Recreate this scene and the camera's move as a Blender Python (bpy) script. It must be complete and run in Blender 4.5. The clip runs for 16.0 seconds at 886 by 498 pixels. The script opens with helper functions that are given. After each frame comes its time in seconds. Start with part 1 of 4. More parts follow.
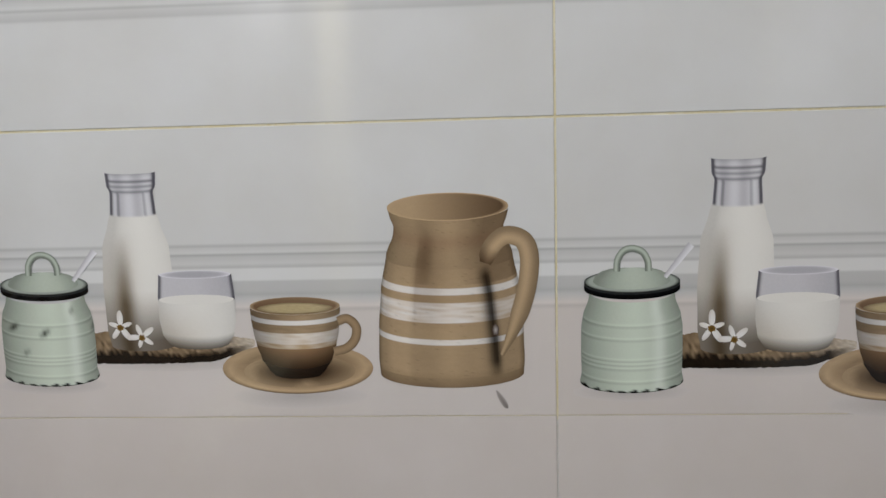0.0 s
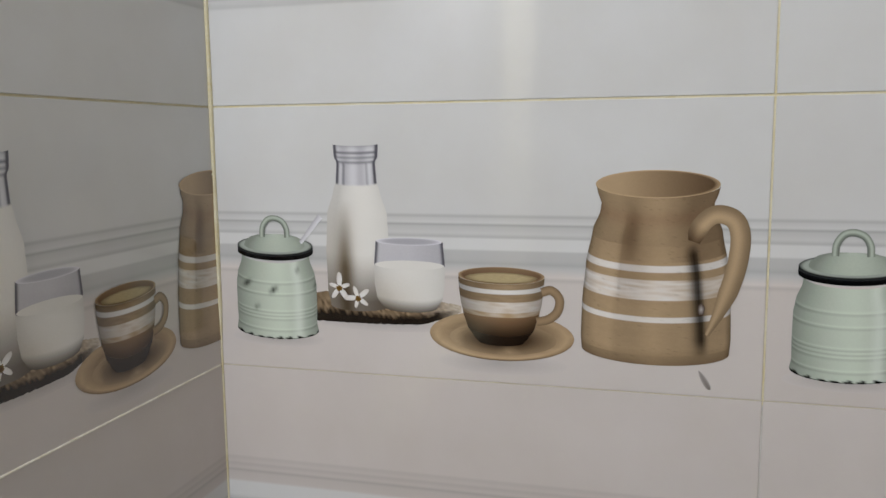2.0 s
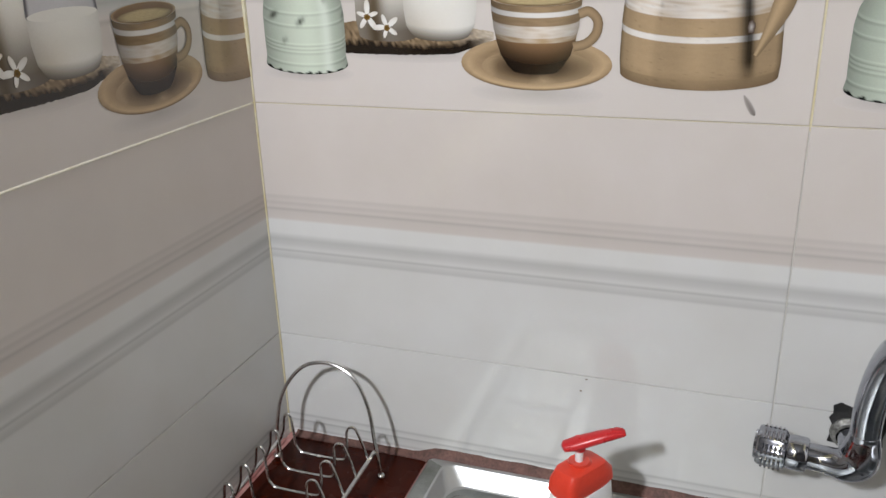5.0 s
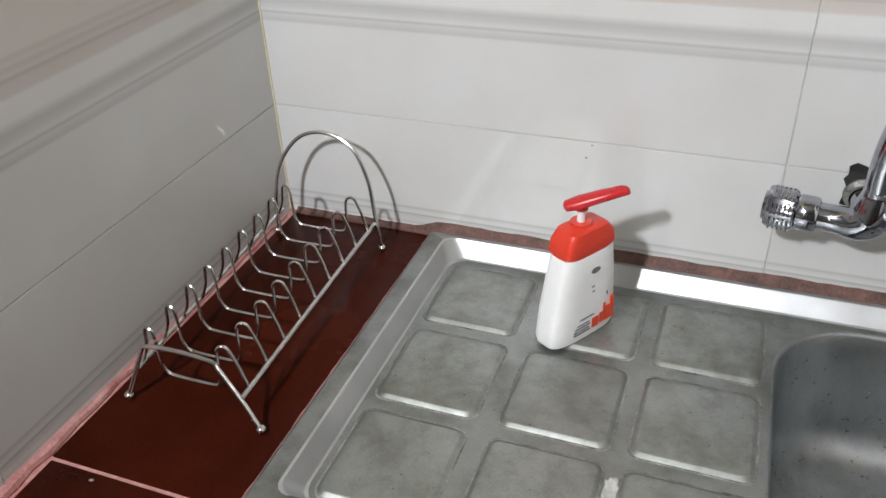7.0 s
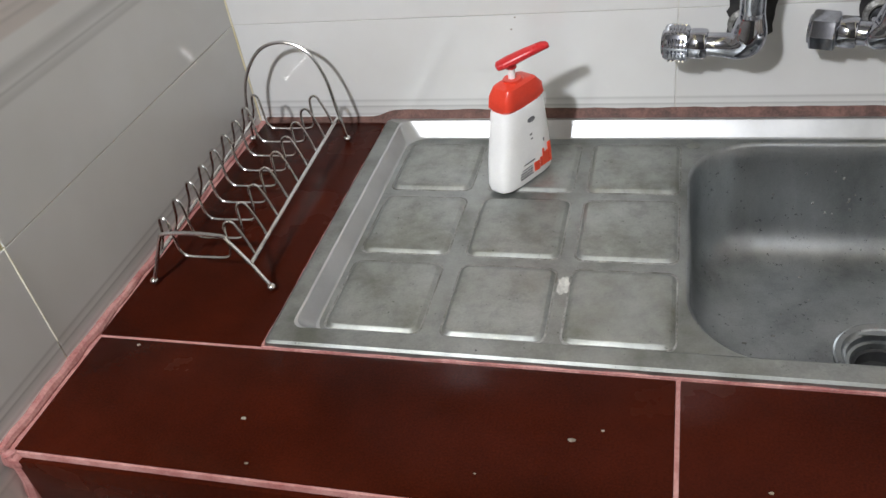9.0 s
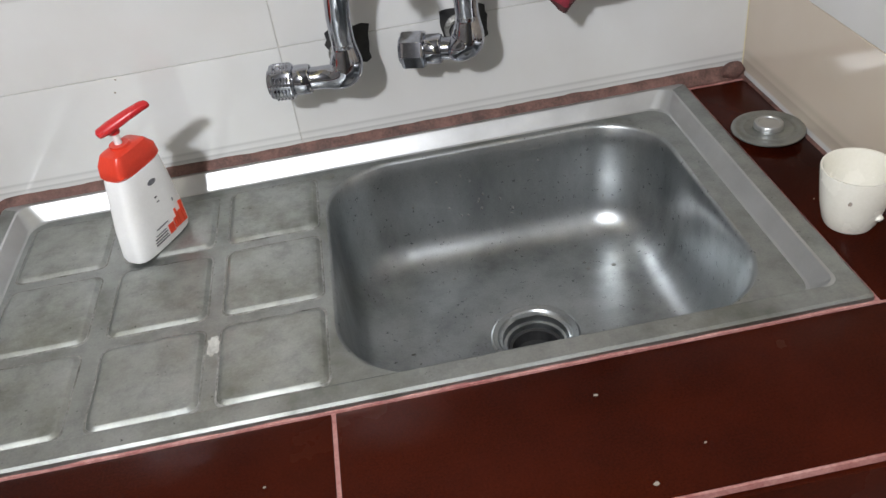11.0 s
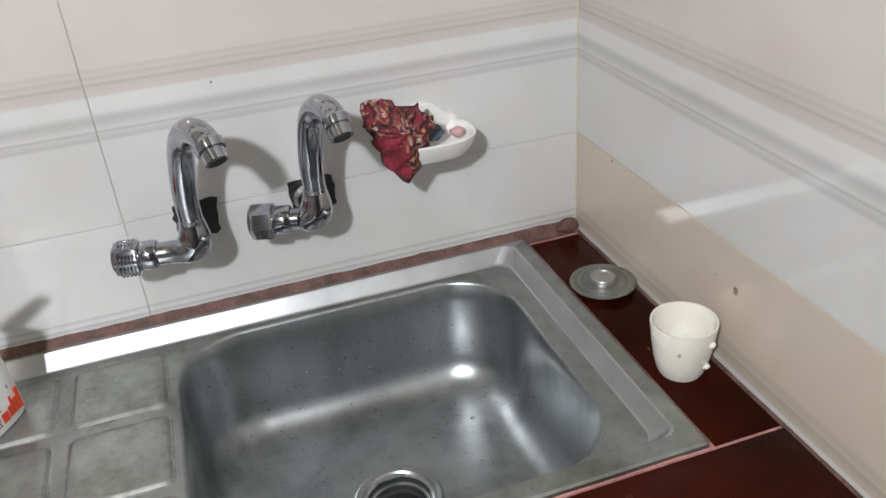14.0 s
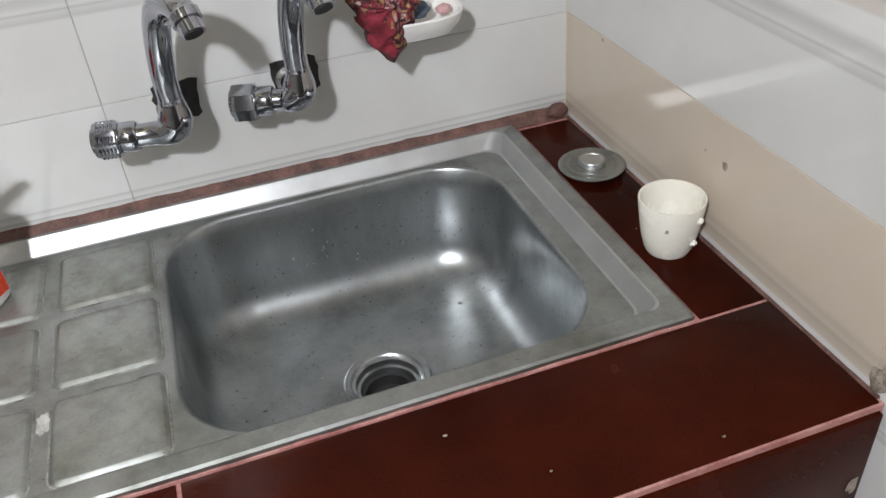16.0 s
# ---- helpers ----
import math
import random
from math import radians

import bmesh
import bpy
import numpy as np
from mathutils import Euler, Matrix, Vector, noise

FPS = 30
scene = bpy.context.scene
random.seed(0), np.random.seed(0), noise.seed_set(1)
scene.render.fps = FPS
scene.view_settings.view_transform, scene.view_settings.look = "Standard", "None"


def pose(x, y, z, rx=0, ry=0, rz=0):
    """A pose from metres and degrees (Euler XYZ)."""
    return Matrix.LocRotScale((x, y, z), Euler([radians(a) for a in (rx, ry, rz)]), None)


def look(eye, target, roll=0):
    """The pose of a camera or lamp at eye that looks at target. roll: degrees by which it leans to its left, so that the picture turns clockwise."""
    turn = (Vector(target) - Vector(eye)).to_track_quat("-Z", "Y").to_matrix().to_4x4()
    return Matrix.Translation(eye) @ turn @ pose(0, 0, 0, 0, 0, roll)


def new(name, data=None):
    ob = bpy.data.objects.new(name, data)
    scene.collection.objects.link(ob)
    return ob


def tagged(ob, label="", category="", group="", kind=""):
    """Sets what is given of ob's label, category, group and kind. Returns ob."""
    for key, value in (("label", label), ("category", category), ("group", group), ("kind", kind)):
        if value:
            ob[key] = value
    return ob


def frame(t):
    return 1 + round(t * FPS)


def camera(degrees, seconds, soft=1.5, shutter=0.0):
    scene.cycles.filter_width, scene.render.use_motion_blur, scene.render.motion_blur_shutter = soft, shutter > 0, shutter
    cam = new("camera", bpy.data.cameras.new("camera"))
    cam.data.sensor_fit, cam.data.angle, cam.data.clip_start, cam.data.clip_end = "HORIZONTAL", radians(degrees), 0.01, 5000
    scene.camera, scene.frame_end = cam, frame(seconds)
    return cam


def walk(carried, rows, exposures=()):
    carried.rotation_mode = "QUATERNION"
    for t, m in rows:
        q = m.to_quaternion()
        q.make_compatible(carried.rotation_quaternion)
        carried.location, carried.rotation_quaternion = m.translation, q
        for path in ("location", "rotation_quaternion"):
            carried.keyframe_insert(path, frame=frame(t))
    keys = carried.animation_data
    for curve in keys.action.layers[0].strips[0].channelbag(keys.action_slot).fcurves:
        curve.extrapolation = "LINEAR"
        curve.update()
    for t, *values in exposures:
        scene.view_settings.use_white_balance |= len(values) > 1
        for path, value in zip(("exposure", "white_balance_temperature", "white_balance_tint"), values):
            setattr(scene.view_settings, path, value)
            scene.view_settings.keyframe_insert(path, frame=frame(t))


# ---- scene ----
cam = camera(56.5, 16.0)
PATH = [
    (0, (0.542, -0.811, 1.637), (0.411, 1.165, 1.359), -1.6),
    (0.5, (0.538, -0.821, 1.624), (0.3, 1.15, 1.385), -1.1),
    (1, (0.525, -0.834, 1.626), (0.219, 1.127, 1.382), -1.0),
    (1.5, (0.514, -0.843, 1.618), (0.084, 1.095, 1.372), -0.8),
    (2, (0.504, -0.847, 1.613), (-0.019, 1.065, 1.345), -0.6),
    (2.5, (0.503, -0.845, 1.598), (-0.065, 1.046, 1.285), -0.7),
    (3, (0.498, -0.847, 1.583), (-0.088, 1.024, 1.186), -0.7),
    (3.2, (0.497, -0.848, 1.581), (-0.089, 1.019, 1.168), -0.7),
    (5.5, (0.541, -0.83, 1.513), (-0.107, 0.889, 0.722), -2.0),
    (6, (0.544, -0.831, 1.496), (-0.103, 0.858, 0.643), -2.1),
    (6.5, (0.55, -0.824, 1.472), (-0.098, 0.796, 0.496), -2.6),
    (7, (0.545, -0.825, 1.451), (-0.074, 0.735, 0.362), -2.5),
    (7.5, (0.533, -0.845, 1.43), (-0.065, 0.658, 0.253), -3.8),
    (8, (0.549, -0.895, 1.431), (-0.041, 0.584, 0.221), -5.9),
    (8.5, (0.589, -0.978, 1.451), (0.008, 0.505, 0.24), -7.9),
    (9, (0.6, -0.991, 1.46), (0.071, 0.513, 0.252), -9.8),
    (9.5, (0.627, -0.987, 1.452), (0.226, 0.553, 0.241), -10.2),
    (10, (0.663, -0.978, 1.449), (0.439, 0.587, 0.224), -9.3),
    (10.2, (0.675, -0.972, 1.439), (0.526, 0.605, 0.218), -9.2),
    (12.3, (0.703, -0.972, 1.496), (1.118, 0.634, 0.379), -5.6),
    (12.5, (0.705, -0.967, 1.511), (1.157, 0.666, 0.449), -5.2),
    (13, (0.704, -0.961, 1.531), (1.186, 0.709, 0.541), -5.0),
    (13.5, (0.705, -0.958, 1.527), (1.195, 0.725, 0.564), -4.9),
    (14, (0.712, -0.965, 1.488), (1.204, 0.702, 0.497), -4.7),
    (14.5, (0.711, -0.974, 1.466), (1.202, 0.633, 0.38), -4.6),
    (15, (0.71, -0.975, 1.457), (1.188, 0.608, 0.333), -4.8),
    (15.5, (0.707, -0.974, 1.456), (1.177, 0.59, 0.302), -4.9),
    (16, (0.711, -0.977, 1.45), (1.173, 0.58, 0.283), -5.0),
]
EXPOSURES = [(0.0, -0.78), (2.0, -0.74), (3.2, -0.61), (5.3, -0.22), (6.5, -0.05), (10.0, 0.0), (12.3, 0.0), (16.0, 0.0)]
walk(cam, [(t, look(eye, target, roll)) for t, eye, target, roll in PATH], EXPOSURES)

# ---- light: one room lamp high in front of the sink; the unseen room bounces little ----
world = bpy.data.worlds.new("world")
scene.world = world
world.use_nodes = True
world.node_tree.nodes["Background"].inputs[0].default_value = (0.9, 0.95, 1.0, 1)
world.node_tree.nodes["Background"].inputs[1].default_value = 0.0


bulb = bpy.data.lights.new("bulb", "POINT")
bulb.energy, bulb.color, bulb.shadow_soft_size = 131, (0.908, 0.930, 1.0), 0.055
new("bulb", bulb).location = (0.060, -1.63, 2.20)


# ---- materials ----
def node_mat(name):
    m = bpy.data.materials.new(name)
    m.use_nodes = True
    nt = m.node_tree
    return m, nt, nt.nodes["Principled BSDF"], nt.links


def noise_tex(nt, scale, detail=4, coord="Object", stretch=(1, 1, 1), rough=0.55):
    tc = nt.nodes.new("ShaderNodeTexCoord")
    mp = nt.nodes.new("ShaderNodeMapping")
    mp.inputs["Scale"].default_value = stretch
    tx = nt.nodes.new("ShaderNodeTexNoise")
    tx.inputs["Scale"].default_value, tx.inputs["Detail"].default_value = scale, detail
    tx.inputs["Roughness"].default_value = rough
    nt.links.new(tc.outputs[coord], mp.inputs["Vector"])
    nt.links.new(mp.outputs["Vector"], tx.inputs["Vector"])
    return tx


def ramp(nt, src, stops):
    r = nt.nodes.new("ShaderNodeValToRGB")
    e = r.color_ramp.elements
    e[0].position, e[0].color = stops[0][0], (*stops[0][1], 1)
    e[1].position, e[1].color = stops[-1][0], (*stops[-1][1], 1)
    for p, c in stops[1:-1]:
        e.new(p).color = (*c, 1)
    nt.links.new(src, r.inputs[0])
    return r


def grey(v):
    return (v, v, v)


def mix(nt, fac, a, b, mode="MIX"):
    n = nt.nodes.new("ShaderNodeMix")
    n.data_type, n.blend_type = "RGBA", mode
    for sock, v in ((n.inputs[0], fac), (n.inputs[6], a), (n.inputs[7], b)):
        if hasattr(v, "is_linked"):
            nt.links.new(v, sock)
        else:
            sock.default_value = v if isinstance(v, (int, float)) else (*v, 1)
    return n.outputs[2]


def bump(nt, bsdf, src, strength, distance):
    b = nt.nodes.new("ShaderNodeBump")
    b.inputs["Strength"].default_value, b.inputs["Distance"].default_value = strength, distance
    nt.links.new(src, b.inputs["Height"])
    nt.links.new(b.outputs["Normal"], bsdf.inputs["Normal"])


def mottled(name, a, b, scale=30, rough=(0.4, 0.6), metal=0.0, bumps=0.0, stretch=(1, 1, 1), fine=300, bump_dist=0.001, coat=0.0, spec=0.5, fine_mix=0.35):
    """Two colours mixed by noise at two scales, with uneven gloss and fine relief."""
    m, nt, bsdf, links = node_mat(name)
    t1, t2 = noise_tex(nt, scale, 5, stretch=stretch), noise_tex(nt, fine, 3, stretch=stretch)
    f = mix(nt, fine_mix, t1.outputs["Fac"], t2.outputs["Fac"])
    r = ramp(nt, f, [(0.36, a), (0.64, b)])
    links.new(r.outputs[0], bsdf.inputs["Base Color"])
    rr = ramp(nt, t1.outputs["Fac"], [(0.3, grey(rough[0])), (0.7, grey(rough[1]))])
    links.new(rr.outputs[0], bsdf.inputs["Roughness"])
    bsdf.inputs["Metallic"].default_value = metal
    bsdf.inputs["Coat Weight"].default_value = coat
    bsdf.inputs["Specular IOR Level"].default_value = spec
    bsdf.inputs["Coat Roughness"].default_value = 0.08
    if bumps:
        bump(nt, bsdf, f, bumps, bump_dist)
    return m


WHITE, BEIGE = (0.64, 0.645, 0.635), (0.635, 0.592, 0.56)


def tile_mat(name, stops):
    """Glazed wall tile, with its printed moulding bands running across at fixed heights of the tile."""
    m, nt, bsdf, links = node_mat(name)
    tc = nt.nodes.new("ShaderNodeTexCoord")
    sep = nt.nodes.new("ShaderNodeSeparateXYZ")
    links.new(tc.outputs["Object"], sep.inputs[0])
    mr = nt.nodes.new("ShaderNodeMath")
    mr.operation = "DIVIDE"
    links.new(sep.outputs["Z"], mr.inputs[0])
    mr.inputs[1].default_value = 0.3
    r = ramp(nt, mr.outputs[0], [(p / 0.3, c) for p, c in stops])
    speck = noise_tex(nt, 900, 2)
    cloud = noise_tex(nt, 7, 4)
    c1 = mix(nt, 0.05, r.outputs[0], speck.outputs["Color"], "OVERLAY")
    tint = ramp(nt, cloud.outputs["Fac"], [(0.3, (0.93, 0.92, 0.90)), (0.7, (1, 1, 1))])
    c2 = mix(nt, 1.0, c1, tint.outputs[0], "MULTIPLY")
    info = nt.nodes.new("ShaderNodeObjectInfo")
    rr = ramp(nt, info.outputs["Random"], [(0, (0.975, 0.97, 0.965)), (1, (1, 1, 1))])
    links.new(mix(nt, 1.0, c2, rr.outputs[0], "MULTIPLY"), bsdf.inputs["Base Color"])
    smear = noise_tex(nt, 14, 5, stretch=(1, 1, 0.5))
    rg = ramp(nt, smear.outputs["Fac"], [(0.35, grey(0.06)), (0.7, grey(0.125))])
    links.new(rg.outputs[0], bsdf.inputs["Roughness"])
    bsdf.inputs["IOR"].default_value = 1.5
    wob = noise_tex(nt, 16, 2)
    bump(nt, bsdf, wob.outputs["Fac"], 0.18, 0.0006)
    return m


def stained_steel(name, base, stain, scale, rough, stretch=(1, 1, 1), amount=0.6, spot=0.30):
    """Worn steel: broad tarnish, runs of dried water, and small dark or white specks."""
    m, nt, bsdf, links = node_mat(name)
    bsdf.inputs["Metallic"].default_value = 1.0
    broad = noise_tex(nt, scale, 4, stretch=stretch, rough=0.55)
    runs = noise_tex(nt, scale * 3, 4, stretch=stretch, rough=0.6)
    fine = noise_tex(nt, 420, 3)
    k = ramp(nt, broad.outputs["Fac"], [(0.30, grey(amount)), (0.50, grey(0.35 * amount)), (0.70, grey(0.0))])
    c = mix(nt, k.outputs[0], base, stain)
    r2 = ramp(nt, runs.outputs["Fac"], [(0.30, grey(0.86)), (0.50, grey(1.0)), (0.72, grey(1.08))])
    c = mix(nt, 1.0, c, r2.outputs[0], "MULTIPLY")
    sp = ramp(nt, noise_tex(nt, 130, 3, rough=0.75).outputs["Fac"], [(spot - 0.04, grey(0.38)), (spot + 0.03, grey(1.0)), (0.72, grey(1.0)), (0.78, grey(1.25))])
    c = mix(nt, 1.0, c, sp.outputs[0], "MULTIPLY")
    c = mix(nt, 0.16, c, fine.outputs["Fac"], "OVERLAY")
    links.new(c, bsdf.inputs["Base Color"])
    rg = ramp(nt, runs.outputs["Fac"], [(0.35, grey(rough[1])), (0.65, grey(rough[0]))])
    links.new(rg.outputs[0], bsdf.inputs["Roughness"])
    bump(nt, bsdf, fine.outputs["Fac"], 0.012, 0.001)
    return m


def shade(c, k):
    return tuple(x * k for x in c)


TILE_D = tile_mat("glazed_tile_white_over_beige", [
    (0.0, BEIGE), (0.110, BEIGE), (0.114, shade(BEIGE, 0.86)), (0.117, shade(BEIGE, 1.08)), (0.126, shade(WHITE, 0.86)),
    (0.130, shade(WHITE, 0.72)), (0.134, shade(WHITE, 0.80)), (0.143, shade(WHITE, 0.82)), (0.145, shade(WHITE, 1.08)),
    (0.156, shade(WHITE, 1.08)), (0.158, shade(WHITE, 0.78)), (0.162, shade(WHITE, 0.97)), (0.169, shade(WHITE, 0.86)),
    (0.171, shade(WHITE, 0.66)), (0.173, shade(WHITE, 1.02)), (0.178, shade(WHITE, 0.92)), (0.180, shade(WHITE, 0.74)),
    (0.183, WHITE), (0.3, WHITE)])
TILE_W = tile_mat("glazed_tile_beige_over_white", [
    (0.0, WHITE), (0.105, WHITE), (0.108, shade(WHITE, 0.80)), (0.115, shade(WHITE, 0.92)), (0.117, shade(WHITE, 0.74)),
    (0.120, shade(WHITE, 1.0)), (0.126, shade(WHITE, 0.85)), (0.132, shade(WHITE, 0.78)), (0.137, shade(WHITE, 0.95)),
    (0.140, shade(WHITE, 1.07)), (0.156, shade(WHITE, 1.08)), (0.159, shade(BEIGE, 0.95)), (0.168, shade(BEIGE, 0.90)),
    (0.171, shade(BEIGE, 0.76)), (0.174, shade(BEIGE, 0.95)), (0.179, shade(BEIGE, 0.84)), (0.182, shade(BEIGE, 0.96)),
    (0.187, shade(BEIGE, 0.88)), (0.190, BEIGE), (0.3, BEIGE)])
# the beige tile again, warm bounce off the red worktop put into its colour
WARMED_BEIGE = (0.60, 0.528, 0.440)
TILE_WARMED = tile_mat("glazed_tile_warmed_beige_over_white", [
    (0.0, WHITE), (0.105, WHITE), (0.108, shade(WHITE, 0.80)), (0.115, shade(WHITE, 0.92)), (0.117, shade(WHITE, 0.74)),
    (0.120, shade(WHITE, 1.0)), (0.126, shade(WHITE, 0.85)), (0.137, shade(WHITE, 0.95)), (0.156, shade(WHITE, 1.05)), (0.159, shade(WARMED_BEIGE, 0.95)),
    (0.171, shade(WARMED_BEIGE, 0.78)), (0.174, shade(WARMED_BEIGE, 0.95)), (0.182, shade(WARMED_BEIGE, 0.86)), (0.190, WARMED_BEIGE), (0.3, WARMED_BEIGE)])
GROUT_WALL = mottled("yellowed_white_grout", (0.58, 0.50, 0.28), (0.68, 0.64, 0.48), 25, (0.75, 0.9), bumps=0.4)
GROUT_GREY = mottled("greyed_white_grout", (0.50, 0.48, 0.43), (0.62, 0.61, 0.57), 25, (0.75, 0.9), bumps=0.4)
GROUT_BROWN = mottled("dirty_red_brown_grout", (0.055, 0.026, 0.020), (0.20, 0.105, 0.085), 45, (0.6, 0.85), bumps=0.5)
GROUT_PINK = mottled("dusty_pink_grout", (0.30, 0.105, 0.095), (0.52, 0.28, 0.25), 35, (0.6, 0.85), bumps=0.5)
RED_TILE = mottled("dark_red_glazed_tile", (0.019, 0.0029, 0.0011), (0.051, 0.0076, 0.0026), 6, (0.18, 0.30), bumps=0.012, fine=500, spec=0.055)
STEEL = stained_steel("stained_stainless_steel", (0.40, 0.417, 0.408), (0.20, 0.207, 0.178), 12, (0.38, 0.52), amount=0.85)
# lighter, smoother sink steel; on the slope its tone helps the lamp's sheen
STEEL_RIM = mottled("lighter_smooth_steel", (0.50, 0.51, 0.51), (0.60, 0.61, 0.61), 14, (0.38, 0.45), 1.0, 0.25, fine=300, fine_mix=0.12)
STEEL_BOWL = stained_steel("satin_stainless_steel_bowl", (0.480, 0.500, 0.505), (0.20, 0.210, 0.208), 11, (0.31, 0.38), (1, 1, 0.45), 0.7, 0.34)
STEEL_DULL = stained_steel("limescaled_stainless_steel", (0.43, 0.448, 0.434), (0.245, 0.252, 0.212), 16, (0.42, 0.58), amount=0.9)
CHROME = mottled("polished_chrome", (0.34, 0.35, 0.39), (0.50, 0.51, 0.55), 30, (0.04, 0.12), 1.0)
WIRE = mottled("chromed_steel_wire", (0.55, 0.54, 0.52), (0.70, 0.69, 0.66), 60, (0.14, 0.28), 1.0)
BLACK = mottled("black_sealing_tape", (0.008, 0.008, 0.008), (0.03, 0.028, 0.026), 60, (0.4, 0.7), bumps=0.5)
WHITE_PLASTIC = mottled("white_plastic", (0.80, 0.80, 0.79), (0.86, 0.86, 0.85), 20, (0.28, 0.4))
RED_PLASTIC = mottled("orange_red_plastic", (0.66, 0.045, 0.022), (0.74, 0.06, 0.03), 20, (0.25, 0.4))
CRIMSON_PLASTIC = mottled("crimson_plastic", (0.50, 0.018, 0.022), (0.56, 0.025, 0.028), 20, (0.2, 0.35))
LABEL_RED = mottled("label_red_ink", (0.62, 0.05, 0.02), (0.70, 0.08, 0.03), 60, (0.35, 0.5))
LABEL_GREY = mottled("label_grey_ink", (0.10, 0.10, 0.11), (0.22, 0.22, 0.23), 200, (0.4, 0.5))
PORCELAIN = mottled("white_porcelain", (0.78, 0.77, 0.74), (0.84, 0.83, 0.80), 18, (0.1, 0.2))
CREAM = mottled("cream_stoneware", (0.76, 0.74, 0.65), (0.83, 0.81, 0.73), 22, (0.18, 0.34), bumps=0.05)
# near black for hollows: their shade is put into the colour
DARK = mottled("hollow_shade_black", (0.012, 0.012, 0.012), (0.03, 0.03, 0.03), 40, (0.5, 0.8))
# unseen room surfaces, kept dark so they bounce and reflect little light
ROOM_DARK = mottled("dark_unseen_room", (0.10, 0.095, 0.09), (0.14, 0.135, 0.125), 5, (0.8, 0.95), bumps=0.2, fine=120)
FLOOR_MAT = mottled("dark_unseen_floor", (0.09, 0.08, 0.07), (0.14, 0.12, 0.10), 8, (0.25, 0.4))
SPONGE = mottled("blue_grey_sponge", (0.05, 0.075, 0.10), (0.11, 0.14, 0.17), 80, (0.8, 0.95), bumps=0.8)
SOAP = mottled("pink_soap", (0.50, 0.28, 0.28), (0.60, 0.38, 0.37), 50, (0.35, 0.5))
SCALE = mottled("dried_limescale", (0.40, 0.40, 0.37), (0.66, 0.66, 0.62), 120, (0.4, 0.7), 0.3)
GRIME_DARK = mottled("dark_sink_grime", (0.09, 0.088, 0.075), (0.44, 0.44, 0.42), 38, (0.45, 0.7), 0.6)
GRIME = mottled("brown_grime", (0.16, 0.125, 0.09), (0.42, 0.37, 0.31), 120, (0.7, 0.9), bumps=0.6)
CREAM_PAINT = mottled("stained_cream_paint", (0.70, 0.66, 0.50), (0.86, 0.84, 0.74), 60, (0.5, 0.7), bumps=0.3)


def cloth_mat():
    m, nt, bsdf, links = node_mat("printed_red_cloth")
    tc = nt.nodes.new("ShaderNodeTexCoord")
    wob = noise_tex(nt, 40, 3)
    v = nt.nodes.new("ShaderNodeTexVoronoi")
    v.inputs["Scale"].default_value = 190
    mx = mix(nt, 0.03, tc.outputs["Object"], wob.outputs["Color"], "ADD")
    links.new(mx, v.inputs["Vector"])
    sep = nt.nodes.new("ShaderNodeSeparateColor")
    links.new(v.outputs["Color"], sep.inputs[0])
    r = ramp(nt, sep.outputs[0], [(0.0, (0.16, 0.012, 0.026)), (0.24, (0.22, 0.020, 0.036)), (0.28, (0.035, 0.010, 0.012)), (0.50, (0.06, 0.010, 0.014)),
                                   (0.54, (0.52, 0.36, 0.34)), (0.66, (0.20, 0.035, 0.045)), (0.84, (0.36, 0.22, 0.09)), (0.90, (0.12, 0.018, 0.028)), (1.0, (0.20, 0.020, 0.035))])
    links.new(r.outputs[0], bsdf.inputs["Base Color"])
    bsdf.inputs["Roughness"].default_value = 0.8
    bump(nt, bsdf, noise_tex(nt, 700, 2).outputs["Fac"], 0.3, 0.0004)
    return m


CLOTH = cloth_mat()
CLOTH_PLAIN = mottled("crimson_cloth", (0.13, 0.010, 0.018), (0.34, 0.030, 0.055), 60, (0.75, 0.9), bumps=0.3)
CLOTH_HEM = mottled("dark_maroon_hem", (0.025, 0.010, 0.010), (0.10, 0.03, 0.03), 90, (0.75, 0.9), bumps=0.3)


def ink_mat():
    """The ink of the tile's printed picture, under the same glaze as the tile."""
    m, nt, bsdf, links = node_mat("printed_tile_ink")
    at = nt.nodes.new("ShaderNodeAttribute")
    at.attribute_name = "ink"
    grain = noise_tex(nt, 700, 2)
    links.new(mix(nt, 0.07, at.outputs["Color"], grain.outputs["Fac"], "OVERLAY"), bsdf.inputs["Base Color"])
    bsdf.inputs["Roughness"].default_value = 0.10
    return m


INK = ink_mat()

# ---- mesh helpers ----
HOME = {}


def thing(name, place, label, category, group="", kind=""):
    ob = new(name)
    ob.empty_display_size = 0.02
    ob.location = place
    HOME[ob] = Vector(place)
    return tagged(ob, label, category, group, kind)


def smooth(bm, angle=35):
    for f in bm.faces:
        f.smooth = True
    for e in bm.edges:
        if len(e.link_faces) == 2 and e.calc_face_angle(0) > radians(angle):
            e.smooth = False


def part(name, bm, material, parent=None, label="", angle=35):
    """Links a bmesh, given in world metres, as one mesh under its thing."""
    bmesh.ops.recalc_face_normals(bm, faces=bm.faces)
    smooth(bm, angle)
    home = HOME.get(parent, Vector((0, 0, 0)))
    bm.transform(Matrix.Translation(-home))
    me = bpy.data.meshes.new(name)
    bm.to_mesh(me)
    bm.free()
    for mt in material if isinstance(material, (list, tuple)) else [material]:
        me.materials.append(mt)
    ob = new(name, me)
    if parent is not None:
        ob.parent = parent
        HOME[ob] = home
    return tagged(ob, label)


